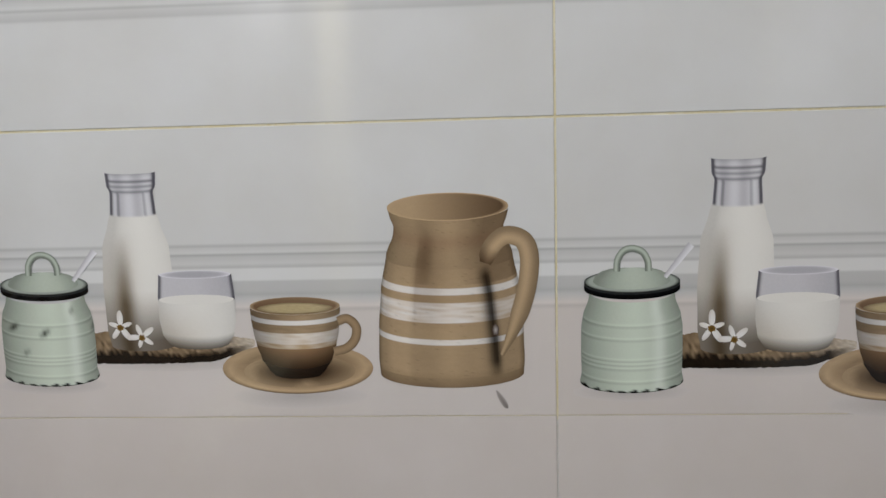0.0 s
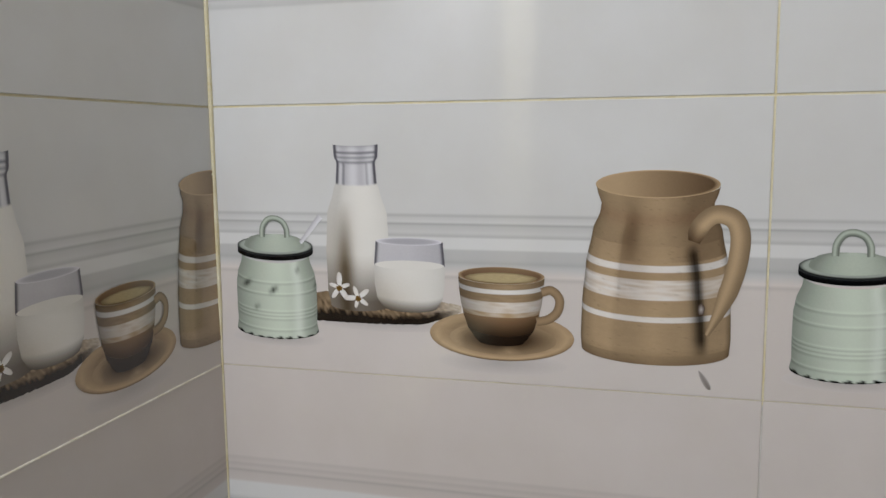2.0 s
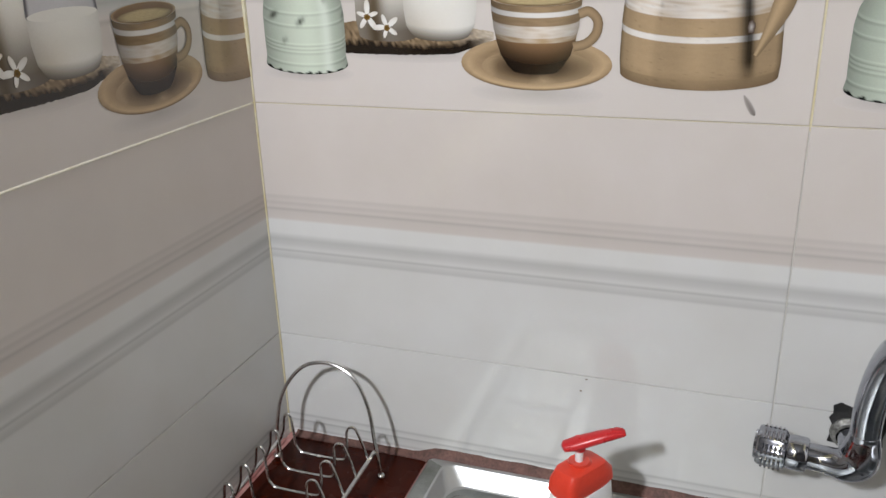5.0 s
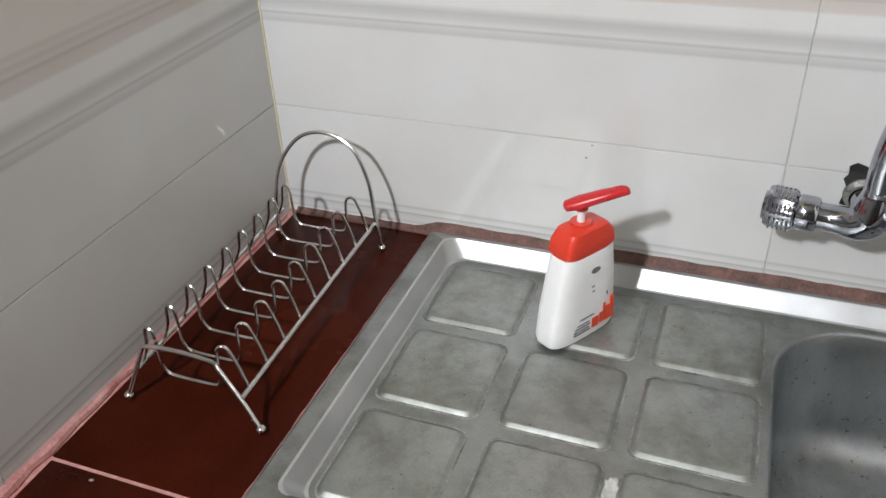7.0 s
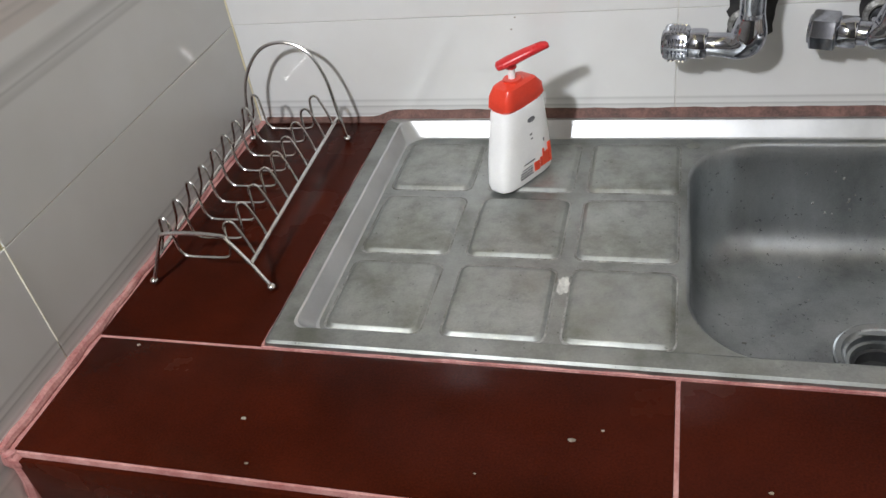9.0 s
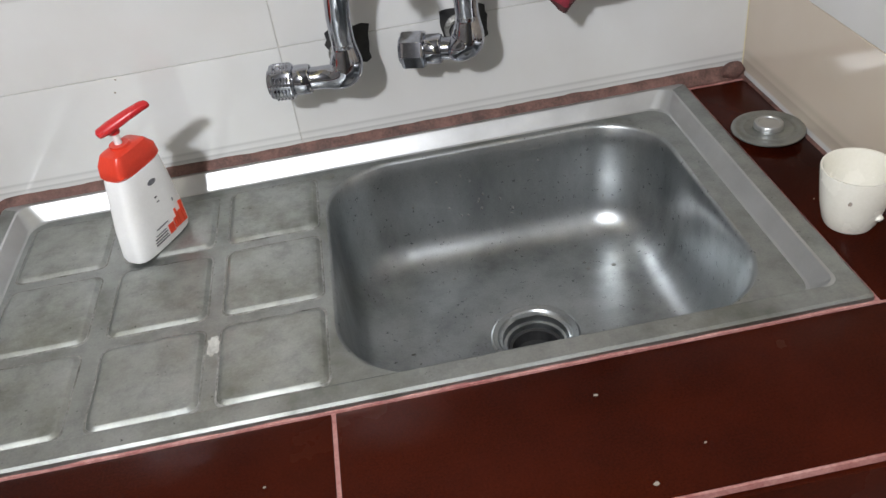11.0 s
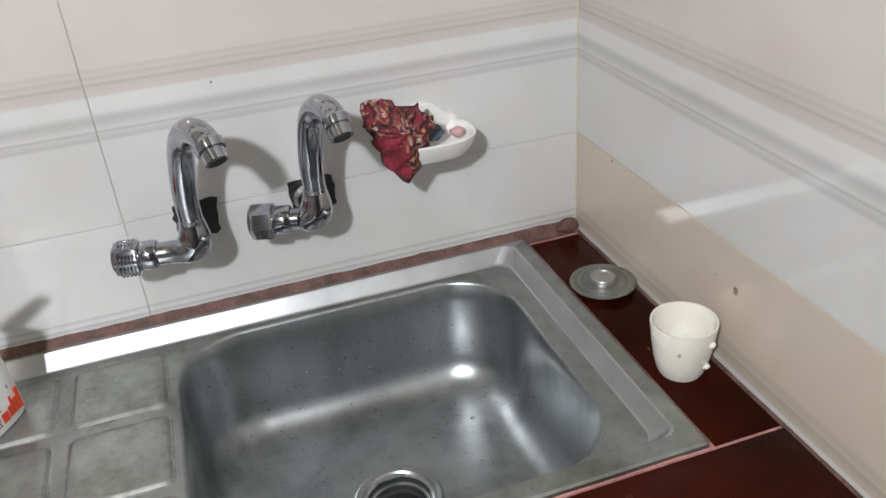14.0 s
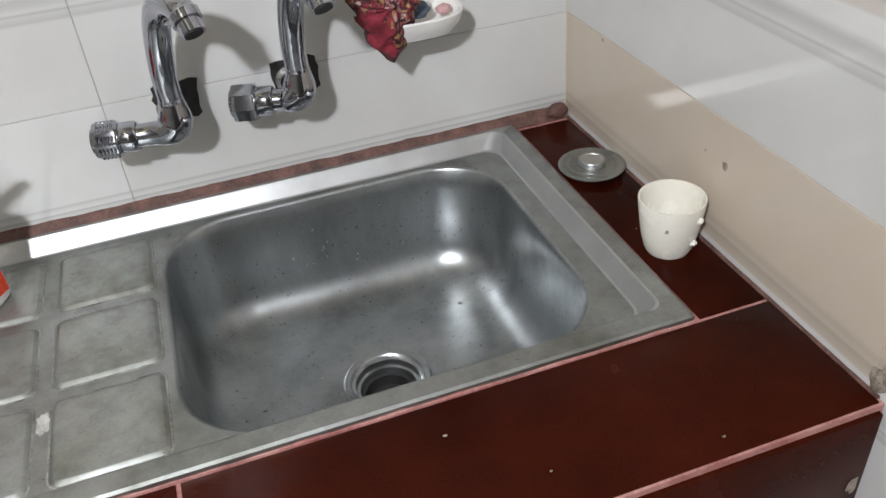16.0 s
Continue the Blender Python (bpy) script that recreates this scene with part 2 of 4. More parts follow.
def box(x0, x1, y0, y1, z0, z1, bevel=0.0, bm=None, segments=2):
    out = bm or bmesh.new()
    made = bmesh.ops.create_cube(out, size=1)["verts"]
    for v in made:
        v.co = Vector((x0 if v.co.x < 0 else x1, y0 if v.co.y < 0 else y1, z0 if v.co.z < 0 else z1))
    if bevel:
        es = list({e for v in made for e in v.link_edges})
        bmesh.ops.bevel(out, geom=es, offset=bevel, segments=segments, affect="EDGES", profile=0.5)
    return out


def loft(rings, bm=None, close_start=False, close_end=False):
    """Skin between rings of equal count."""
    out = bm or bmesh.new()
    rows = [[out.verts.new(p) for p in ring] for ring in rings]
    n = len(rows[0])
    for a, b in zip(rows, rows[1:]):
        for i in range(n):
            out.faces.new((a[i], a[(i + 1) % n], b[(i + 1) % n], b[i]))
    if close_start:
        out.faces.new(rows[0])
    if close_end:
        out.faces.new(rows[-1])
    return out


def lathe(profile, m=None, n=40, bm=None, cap=True):
    """A body of revolution round local z: (radius, height) pairs, placed by m."""
    m = m or Matrix()
    rings = [[m @ Vector((r * math.cos(2 * math.pi * i / n), r * math.sin(2 * math.pi * i / n), z)) for i in range(n)] for r, z in profile]
    return loft(rings, bm, cap, cap)


def catmull(points, per=8):
    pts = [Vector(p) for p in points]
    pts = [pts[0] * 2 - pts[1]] + pts + [pts[-1] * 2 - pts[-2]]
    out = []
    for i in range(1, len(pts) - 2):
        p0, p1, p2, p3 = pts[i - 1:i + 3]
        for k in range(per):
            t = k / per
            out.append(0.5 * ((2 * p1) + (p2 - p0) * t + (2 * p0 - 5 * p1 + 4 * p2 - p3) * t * t + (3 * p1 - p0 - 3 * p2 + p3) * t ** 3))
    return out + [pts[-2]]


def tube(path, radius, n=10, bm=None):
    """A round bar along a path; radius may be a function of the share of the way."""
    pts = [Vector(p) for p in path]
    up = None
    rings = []
    for i, p in enumerate(pts):
        d = (pts[min(i + 1, len(pts) - 1)] - pts[max(i - 1, 0)]).normalized()
        if up is None:
            up = d.orthogonal().normalized()
        up = (up - d * up.dot(d)).normalized()
        side = d.cross(up)
        r = radius(i / (len(pts) - 1)) if callable(radius) else radius
        rings.append([p + (up * math.cos(2 * math.pi * k / n) + side * math.sin(2 * math.pi * k / n)) * r for k in range(n)])
    return loft(rings, bm, True, True)


def round_rect(x0, x1, y0, y1, r, z, per=8):
    pts = []
    for cx, cy, a0 in ((x1 - r, y1 - r, 0), (x0 + r, y1 - r, 90), (x0 + r, y0 + r, 180), (x1 - r, y0 + r, 270)):
        for k in range(per + 1):
            a = radians(a0 + 90 * k / per)
            pts.append(Vector((cx + r * math.cos(a), cy + r * math.sin(a), z)))
    return pts


def lerp_rows(rows, v):
    for (v0, a0), (v1, a1) in zip(rows, rows[1:]):
        if min(v0, v1) <= v <= max(v0, v1):
            k = (v - v0) / (v1 - v0)
            k = k * k * (3 - 2 * k) * 0.5 + k * 0.5
            return a0 + (a1 - a0) * k
    return rows[-1][1]


def blob(place, size, seed, sub=3, rough=0.25):
    """A small uneven lump."""
    bm = bmesh.new()
    bmesh.ops.create_icosphere(bm, subdivisions=sub, radius=1)
    for v in bm.verts:
        k = 1 + rough * noise.noise(v.co * 1.7 + Vector((seed, seed * 2, 0)))
        v.co = Vector(place) + Vector((v.co.x * size[0], v.co.y * size[1], v.co.z * size[2])) * k
    return bm


# ---- setting ----
W = 1.203   # between the side walls
JOINT = 0.0022


def shell(name, x0, x1, y0, y1, z0, z1, material, label):
    ob = part(name, box(x0, x1, y0, y1, z0, z1), material)
    return tagged(ob, label, name.split("_")[0], kind="structure")


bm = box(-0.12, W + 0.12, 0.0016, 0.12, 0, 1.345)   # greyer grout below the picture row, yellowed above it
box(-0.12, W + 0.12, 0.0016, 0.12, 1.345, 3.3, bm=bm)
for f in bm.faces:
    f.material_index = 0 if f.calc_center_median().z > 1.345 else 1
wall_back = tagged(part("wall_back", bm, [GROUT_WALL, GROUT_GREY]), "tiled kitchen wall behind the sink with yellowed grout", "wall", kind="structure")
bm = box(-0.12, -0.0016, -4.2, 0.0016, 0, 1.05)
box(-0.12, -0.0016, -4.2, 0.0016, 2.55, 3.3, bm=bm)
box(-0.12, -0.0016, -0.506, 0.0016, 1.05, 2.55, bm=bm)
box(-0.12, -0.0016, -4.2, -2.305, 1.05, 2.55, bm=bm)
wall_left = tagged(part("wall_left", bm, GROUT_WALL), "tiled side wall beside the drainboard with yellowed grout", "wall", kind="structure")
# a recess in the side wall, with a cream sill
tagged(part("window_sill", box(-0.12, -0.0005, -0.800, -0.5075, 1.05, 1.0555, 0.001), CREAM_PAINT), "stained cream painted sill of a wall recess", "sill", kind="structure")
# recess runs on out of view with an added dark back, limiting bounce
shell("recess_back", -0.14, -0.12, -2.4, -0.3, 1.0, 2.6, ROOM_DARK, "unseen dark back of the wall recess, added to limit bounce")
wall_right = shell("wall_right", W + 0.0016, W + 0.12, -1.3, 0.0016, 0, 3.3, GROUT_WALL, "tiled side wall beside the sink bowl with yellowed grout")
# unseen shell added round the room, dark to hold down fill and reflections
shell("wall_return", W + 0.0016, 3.6, -1.42, -1.3, 0, 3.3, ROOM_DARK, "unseen dark wall added to close the room")
shell("wall_far", 3.6, 3.72, -4.32, -1.3, 0, 3.3, ROOM_DARK, "unseen dark wall added to close the room")
shell("wall_front", -0.12, 3.72, -4.32, -4.2, 0, 3.3, ROOM_DARK, "unseen dark wall added behind the camera")
shell("floor", -0.12, 3.72, -4.32, 0.12, -0.1, 0, FLOOR_MAT, "unseen kitchen floor kept dark to limit bounce")
shell("ceiling", -0.12, 3.72, -4.32, 0.12, 3.3, 3.4, ROOM_DARK, "unseen dark ceiling added to limit bounce")

for name, x, y, r in (("corner_bead", 0.0008, -0.0008, 0.0030), ("corner_bead", W - 0.0006, -0.0006, 0.0019)):
    path = [(x, y, 0.9 + 0.04 * k) for k in range(61)]
    part(name, tube(path, lambda t, r=r: r * (1.0 if t > 0.2 else 0.4) * (1 + 0.3 * noise.noise(Vector((t * 90, r * 1000, 0)))), 8), GROUT_WALL, wall_back, "yellowed grout bead in the corner")

for name, path in (("joint_line", [(-0.0004, -0.004 - 0.025 * i, 1.35) for i in range(21)]), ("joint_line", [(-0.0004, -0.505, 0.93 + 0.02 * i) for i in range(7)])):
    part(name, tube(path, lambda t: 0.0013 * (1 + 0.4 * noise.noise(Vector((t * 40, 0, 3)))), 6), CREAM_PAINT, wall_left, "cream filled tile joint")

# dark red tiled worktop round the sink
SINK = (0.205, 1.118, -0.463, -0.012)
TOP = 0.9
EDGE = -0.624
bm = box(0.001, SINK[0] + 0.012, SINK[2] + 0.014, 0.0, 0.80, TOP - 0.0015)
box(SINK[1] - 0.012, W - 0.001, SINK[2] + 0.014, 0.0, 0.80, TOP - 0.0015, bm=bm)
box(0.001, W - 0.001, EDGE + 0.004, SINK[2] + 0.014, 0.70, TOP - 0.0015, bm=bm)
box(0.001, W - 0.001, EDGE + 0.06, EDGE + 0.10, 0.0, 0.70, bm=bm)
worktop = tagged(part("worktop", bm, GROUT_PINK), "dark red glazed tile worktop with pink grout", "worktop", kind="structure")

def fillet():
    """A bank of grout that runs up from the flange to the wall tiles."""
    rings = []
    for i in range(121):
        x = 0.012 + (W - 0.014) * i / 120
        k = min(1.0, max(0.0, (x - 0.185) / 0.03))
        wob = noise.noise(Vector((x * 38, 1.7, 0))) + 0.5 * noise.noise(Vector((x * 120, 4.2, 0)))
        top = TOP + 0.005 + 0.0105 * k + 0.0016 * wob
        foot = -0.010 - 0.0035 * k - 0.0016 * noise.noise(Vector((x * 55, 8.1, 0)))
        rings.append([Vector((x, 0.0, TOP - 0.02)), Vector((x, foot, TOP - 0.02)), Vector((x, foot, TOP + 0.001)), Vector((x, foot * 0.62, TOP + 0.4 * (top - TOP))), Vector((x, foot * 0.25, TOP + 0.82 * (top - TOP))), Vector((x, 0.0, top))])
    return loft(rings, None, True, True)


part("back_strip", fillet(), GROUT_BROWN, worktop, "dirty brown grout bank behind the sink")


def red_tile(x0, x1, y0, y1, z0=TOP - 0.006, z1=TOP):
    return part("tile", box(x0, x1, y0, y1, z0, z1, 0.0012), RED_TILE, worktop)


red_tile(0.011, SINK[0] - 0.003, -0.4625, -0.010)
red_tile(0.014, 0.6100, EDGE + 0.0065, -0.4665)
red_tile(0.6140, W - 0.004, EDGE + 0.0065, -0.4665)
red_tile(SINK[1] + 0.004, W - 0.005, -0.4625, -0.020)
part("tile", box(0.016, 0.6100, EDGE - 0.001, EDGE + 0.008, 0.832, TOP - 0.0085, 0.0015), RED_TILE, worktop)
part("tile", box(0.6140, W - 0.004, EDGE - 0.001, EDGE + 0.008, 0.76, TOP - 0.0085, 0.0015), RED_TILE, worktop)
part("tile", box(0.022, 0.6100, EDGE - 0.001, EDGE + 0.008, 0.70, 0.822, 0.0015), RED_TILE, worktop)
# uneven grout beads where the worktop meets the walls
for name, path, r in (("seam", [(0.003 + 0.0015 * math.sin(i * 2.1), -0.02 - 0.0201 * i, TOP) for i in range(31)], 0.006),
                      ("seam", [(W - 0.002, -0.01 - 0.0201 * i, TOP - 0.002) for i in range(31)], 0.0032)):
    part(name, tube(path, lambda t, r=r: r * (0.35 + 0.75 * t if r == 0.006 else 1.0) * (1 + 0.35 * noise.noise(Vector((t * 23, r * 900, 0)))), 8), GROUT_PINK if path[0][0] < 0.01 else GROUT_BROWN, worktop, "rough grout seam")
part("seam", tube([(0.010 + 0.003 * math.sin(i * 1.3), EDGE + 0.004, TOP - 0.002 - 0.02 * i) for i in range(11)], lambda t: 0.0075 * (1 + 0.4 * noise.noise(Vector((t * 14, 5, 0)))), 8), GROUT_PINK, worktop, "thick pink grout down the corner")
part("seam", blob((0.010, EDGE + 0.004, TOP - 0.012), (0.013, 0.008, 0.012), 6.1), GROUT_PINK, worktop, "clump of pink grout at the corner")
part("seam", blob((W - 0.018, -0.010, TOP + 0.012), (0.016, 0.009, 0.012), 3.3), GROUT_BROWN, worktop, "clump of pink grout in the corner")


# ---- stainless steel sink with drainboard ----
def make_sink():
    s = thing("kitchen_sink", (0.644, -0.235, TOP), "stained stainless steel sink with ribbed drainboard set in red tiles", "sink")
    x0, x1, y0, y1 = SINK
    deck_z, rim_z = TOP - 0.014, TOP + 0.006
    rings = []
    for inset_f, inset_b, inset_x, r, z in ((0, -0.004, 0, 0.006, TOP - 0.001), (0.001, -0.0035, 0.001, 0.006, rim_z - 0.002), (0.004, -0.002, 0.004, 0.006, rim_z), (0.024, 0.0025, 0.022, 0.014, rim_z),
                                            (0.026, 0.0035, 0.0245, 0.016, rim_z - 0.0008), (0.0325, 0.0170, 0.036, 0.024, deck_z + 0.0015), (0.0345, 0.0190, 0.038, 0.026, deck_z)):
        rings.append(round_rect(x0 + inset_x, x1 - inset_x, y0 + inset_f, y1 - inset_b, r, z, 16))
    bm = loft(rings)
    for f in bm.faces:   # slope down to the deck gets lighter steel, aiding the lamp's sheen; the outer flange is dull
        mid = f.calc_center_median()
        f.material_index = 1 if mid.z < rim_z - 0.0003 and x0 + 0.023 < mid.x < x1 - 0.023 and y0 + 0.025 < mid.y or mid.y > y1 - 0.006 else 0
    bm.verts.ensure_lookup_table()
    n = len(rings[0])
    outer = [bm.verts[i] for i in range(len(bm.verts) - n, len(bm.verts))]
    hole = round_rect(0.618, 1.057, -0.424, -0.038, 0.088, deck_z, 12)
    inner = [bm.verts.new(p) for p in hole]
    edges = []
    for loop in (outer, inner):
        for a, b in zip(loop, loop[1:] + loop[:1]):
            edges.append(bm.edges.get((a, b)) or bm.edges.new((a, b)))
    bmesh.ops.triangle_fill(bm, use_beauty=True, edges=edges, normal=(0, 0, 1))
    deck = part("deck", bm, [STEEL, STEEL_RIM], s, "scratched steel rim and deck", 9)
    # bowl
    rings = [hole]
    for inset, z, r in ((0.002, -0.001, 0.087), (0.004, -0.004, 0.086), (0.006, -0.03, 0.086), (0.008, -0.08, 0.085), (0.010, -0.110, 0.084), (0.0135, -0.126, 0.081), (0.021, -0.140, 0.075),
                        (0.033, -0.151, 0.066), (0.048, -0.157, 0.056), (0.066, -0.1585, 0.046)):
        rings.append(round_rect(0.618 + inset, 1.057 - inset, -0.424 + inset, -0.038 - inset, r, deck_z + z, 12))
    cx, cy = DRAIN
    floor_ring = rings[-1]
    for k, z in ((0.3, 0.1592), (0.6, 0.1600), (0.85, 0.1612)):
        ring = []
        for p in floor_ring:
            d = Vector((p.x - cx, p.y - cy, 0)).normalized()
            q = Vector((cx, cy, 0)) + d * 0.050
            ring.append(Vector((p.x + (q.x - p.x) * k, p.y + (q.y - p.y) * k, deck_z - z)))
        rings.append(ring)
    rings.append([Vector((cx, cy, deck_z - 0.163)) + Vector((p.x - cx, p.y - cy, 0)).normalized() * 0.048 for p in floor_ring])
    part("bowl", loft(rings), STEEL_BOWL, s, "deep satin steel bowl with dark water stains", 60)
    z = deck_z - 0.161
    m = Matrix.Translation((cx, cy, z))
    part("drain_flange", lathe([(0.055, -0.002), (0.0555, 0.001), (0.053, 0.0024), (0.047, 0.001), (0.044, -0.003), (0.041, -0.004), (0.0395, -0.012), (0.036, -0.013), (0.034, -0.02)], m, 48, cap=False), STEEL_BOWL, s, "worn steel drain flange")
    # basket and hollow coloured near black for the shade inside the drain
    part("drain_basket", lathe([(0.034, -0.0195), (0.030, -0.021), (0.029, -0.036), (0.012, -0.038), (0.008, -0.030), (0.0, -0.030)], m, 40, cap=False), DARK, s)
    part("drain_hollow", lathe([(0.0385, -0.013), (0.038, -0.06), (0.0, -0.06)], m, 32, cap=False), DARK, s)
    # nine raised panels of the drainboard
    xs = ((0.252, 0.355), (0.379, 0.483), (0.502, 0.608))
    ys = ((-0.156, -0.048), (-0.286, -0.175), (-0.416, -0.305))
    for a, b in xs:
        for c, d in ys:
            rings = [round_rect(a + i, b - i, c + i, d - i, max(0.010 - i * 0.4, 0.004), deck_z + z, 5) for i, z in ((-0.0015, -0.0006), (0.0005, 0.0006), (0.003, 0.0030), (0.0045, 0.0036), (0.012, 0.0038))]
            part("raised_panel", loft(rings, close_end=True), STEEL_DULL, s, "limescaled raised drainboard panel", 60)
            part("panel_grime", loft([round_rect(a - g, b + g, c - g, d + g, 0.011, deck_z + h, 5) for g, h in ((0.0030, -0.0002), (0.0026, 0.0003), (0.0018, 0.0004), (0.0010, 0.0003))]), GRIME_DARK, s, "dark grime line round the panel", 60)
    for k in range(44):
        if k % 2:
            p = Vector((random.uniform(0.69, 1.0), random.uniform(-0.37, -0.10), deck_z - 0.1585))
            if (p.xy - Vector(DRAIN)).length < 0.065:
                continue
            size = (random.uniform(0.0008, 0.0036), random.uniform(0.0008, 0.0028), 0.0009)
        else:
            z = random.uniform(0.03, 0.115)
            p = Vector((random.uniform(0.70, 1.0), -0.0382 - 0.004 - 0.0105 * z / 0.1, deck_z - z))
            size = (random.uniform(0.0006, 0.0016), 0.0012, random.uniform(0.0007, 0.0024))
        part("water_spot", blob(p, size, k * 0.7, 2, 0.6), GRIME_DARK, s)
    part("scale_patch", blob((0.4935, -0.330, deck_z), (0.006, 0.012, 0.0008), 2.0, 3, 0.8), SCALE, s, "dried white scale")
    part("tap_hole_cover", lathe([(0.0085, -0.001), (0.0085, 0.0008), (0.006, 0.0013), (0.0, 0.0013)], Matrix.Translation((0.625, -0.047, deck_z)), 24, cap=False), STEEL_DULL, s)
    return s


DRAIN = (0.843, -0.243)
make_sink()
# thin bead of grout between the sink's flange and the tiles
for path in ([(SINK[0] - 0.001, -0.03 - 0.0108 * i, TOP) for i in range(41)], [(SINK[1] + 0.001, -0.03 - 0.0107 * i, TOP) for i in range(41)],
             [(SINK[0] + 0.0114 * i, SINK[2] - 0.001, TOP) for i in range(81)]):
    part("seam", tube(path, lambda t, q=path[3][0]: 0.0015 * (0.75 + 0.9 * noise.noise(Vector((t * 31, q * 7, 2)))), 7), GROUT_PINK, worktop, "dusty pink grout seam")


# ---- wall taps ----
def make_tap(x, z, arm, swing, lean, rise, ribbed, label):
    y = -0.062
    t = thing("wall_tap", (x, 0.0, z), label, "tap", "taps over the sink")
    part("inlet", tube([(x, 0.006, z), (x, -0.02, z), (x, y, z)], 0.0125, 20), CHROME, t)
    part("wall_flange", lathe([(0.0, 0), (0.019, 0.0), (0.018, 0.004), (0.0135, 0.007), (0.0135, 0.012)], Matrix.Translation((x, 0.0005, z)) @ Matrix.Rotation(radians(90), 4, "X"), 28, cap=False), GRIME_DARK, t, "dull grey wall flange")
    ux, uy = -math.cos(radians(swing)), math.sin(radians(swing))
    # elbow body: swings from the handle arm up into the spout
    bm = tube(catmull([(x + ux * (arm + 0.006), y + uy * (arm + 0.006), z), (x + ux * (arm - 0.014), y + uy * (arm - 0.014), z), (x - 0.010, y, z + 0.001), (x + 0.001, y, z + 0.010), (x + 0.003, y - 0.002, z + 0.030), (x + 0.003, y - 0.003, z + 0.042)], 6),
              lambda k: 0.0135 + 0.0065 * math.exp(-((k - 0.58) / 0.22) ** 2), 24)
    part("body", bm, CHROME, t)
    ax = Matrix.Translation((x + ux * arm, y + uy * arm, z)) @ Matrix.Rotation(radians(-swing), 4, "Z") @ Matrix.Rotation(radians(-90), 4, "Y")
    part("bonnet", lathe([(0.013, 0), (0.0165, 0.001), (0.0178, 0.004), (0.0178, 0.018), (0.0165, 0.021), (0.013, 0.022)], ax, 32), CHROME, t)
    # handle
    n = 96
    rings = []
    for h, r in ((0.020, 0.012), (0.021, 0.0185), (0.023, 0.0208), (0.046, 0.0208), (0.0485, 0.0195), (0.0495, 0.015), (0.0515, 0.0145), (0.0525, 0.009)):
        ring = []
        for i in range(n):
            a = 2 * math.pi * i / n
            if ribbed:
                k = 1 + (0.035 * math.sin(8 * a) if r > 0.018 else 0)
            else:
                k = 1 - (0.075 * abs(math.sin(4 * a)) ** 0.8 if r > 0.018 else 0)
            k *= 1.0 if ribbed else 1.12
            ring.append(ax @ Vector((r * k * math.cos(a), r * k * math.sin(a), h)))
        rings.append(ring)
    hd = part("handle", loft(rings, close_start=True, close_end=True), CHROME, t, "ribbed chrome knob" if ribbed else "fluted octagonal chrome knob", 30)
    if ribbed:
        for k in range(8):
            a = radians(45 * k + 22)
            bm = bmesh.new()
            for j in range(5):
                c = ax @ Vector((0.0208 * math.cos(a), 0.0208 * math.sin(a), 0.026 + 0.0042 * j))
                d = (ax.to_3x3() @ Vector((-math.sin(a), math.cos(a), 0))).normalized()
                tube([c - d * 0.0055, c - d * 0.003, c + d * 0.003, c + d * 0.0055], 0.0012, 6, bm)
            part("grip_rib", bm, CHROME, hd)
    # swan-neck spout
    neck = ((0.003, 0.0, 0.004, 0.070), (0.004, 0.003, 0.009, 0.108), (0.004, 0.009, 0.023, 0.140), (0.004, 0.018, 0.045, 0.158), (0.004, 0.027, 0.067, 0.163),
            (0.004, 0.034, 0.082, 0.158), (0.004, 0.037, 0.090, 0.150))
    path = catmull([(x + 0.003, y - 0.003, z + 0.038)] + [(x + a + b * lean, y - c, z + h * rise) for a, b, c, h in neck], 7)
    part("spout", tube(path, lambda k: 0.0135 + 0.0015 * math.sin(k * 3.1) + (0.0022 if k > 0.88 else 0), 24), CHROME, t, "swan-neck chrome spout")
    part("collar", tube([(x + 0.003, y - 0.003, z + 0.036), (x + 0.003, y - 0.003, z + 0.037), (x + 0.003, y - 0.003, z + 0.041), (x + 0.003, y - 0.003, z + 0.042)], lambda k: 0.0142 if 0.2 < k < 0.8 else 0.0132, 24), CHROME, t)
    d = (path[-1] - path[-3]).normalized()
    e = path[-1]
    part("aerator", tube([e - d * 0.002, e + d * 0.001, e + d * 0.012, e + d * 0.013], lambda k: 0.0128, 24), CHROME, t)
    part("aerator_mesh", tube([e + d * 0.0125, e + d * 0.0132, e + d * 0.0136, e + d * 0.014], 0.0100, 20), DARK, t)
    return t


make_tap(0.676, 1.028, 0.042, 9, 1.02, 1.0, True, "chrome wall tap with ribbed knob and swan-neck spout")
make_tap(0.822, 1.035, 0.030, 18, 0.60, 0.96, False, "chrome wall tap with fluted octagonal knob")


def tape(x, z, w, h, seed):
    bm = bmesh.new()
    n = 26
    ring = []
    for i in range(n):
        a = 2 * math.pi * i / n
        sq = 1 / max(abs(math.cos(a)), abs(math.sin(a)))
        k = sq * (0.86 + 0.22 * noise.noise(Vector((math.cos(a) * 2, math.sin(a) * 2, seed))))
        ring.append((x + w * k * math.cos(a), z + h * k * math.sin(a)))
    loft([[Vector((p, 0.002, q)) for p, q in ring], [Vector((p, -0.0015, q)) for p, q in ring]], bm, True, True)
    return tagged(part("sealing_tape", bm, BLACK), "torn black sealing tape round a tap pipe", "tape", "tape round the tap pipes")


tape(0.684, 1.037, 0.030, 0.027, 1.0)
tape(0.829, 1.040, 0.034, 0.026, 4.0)


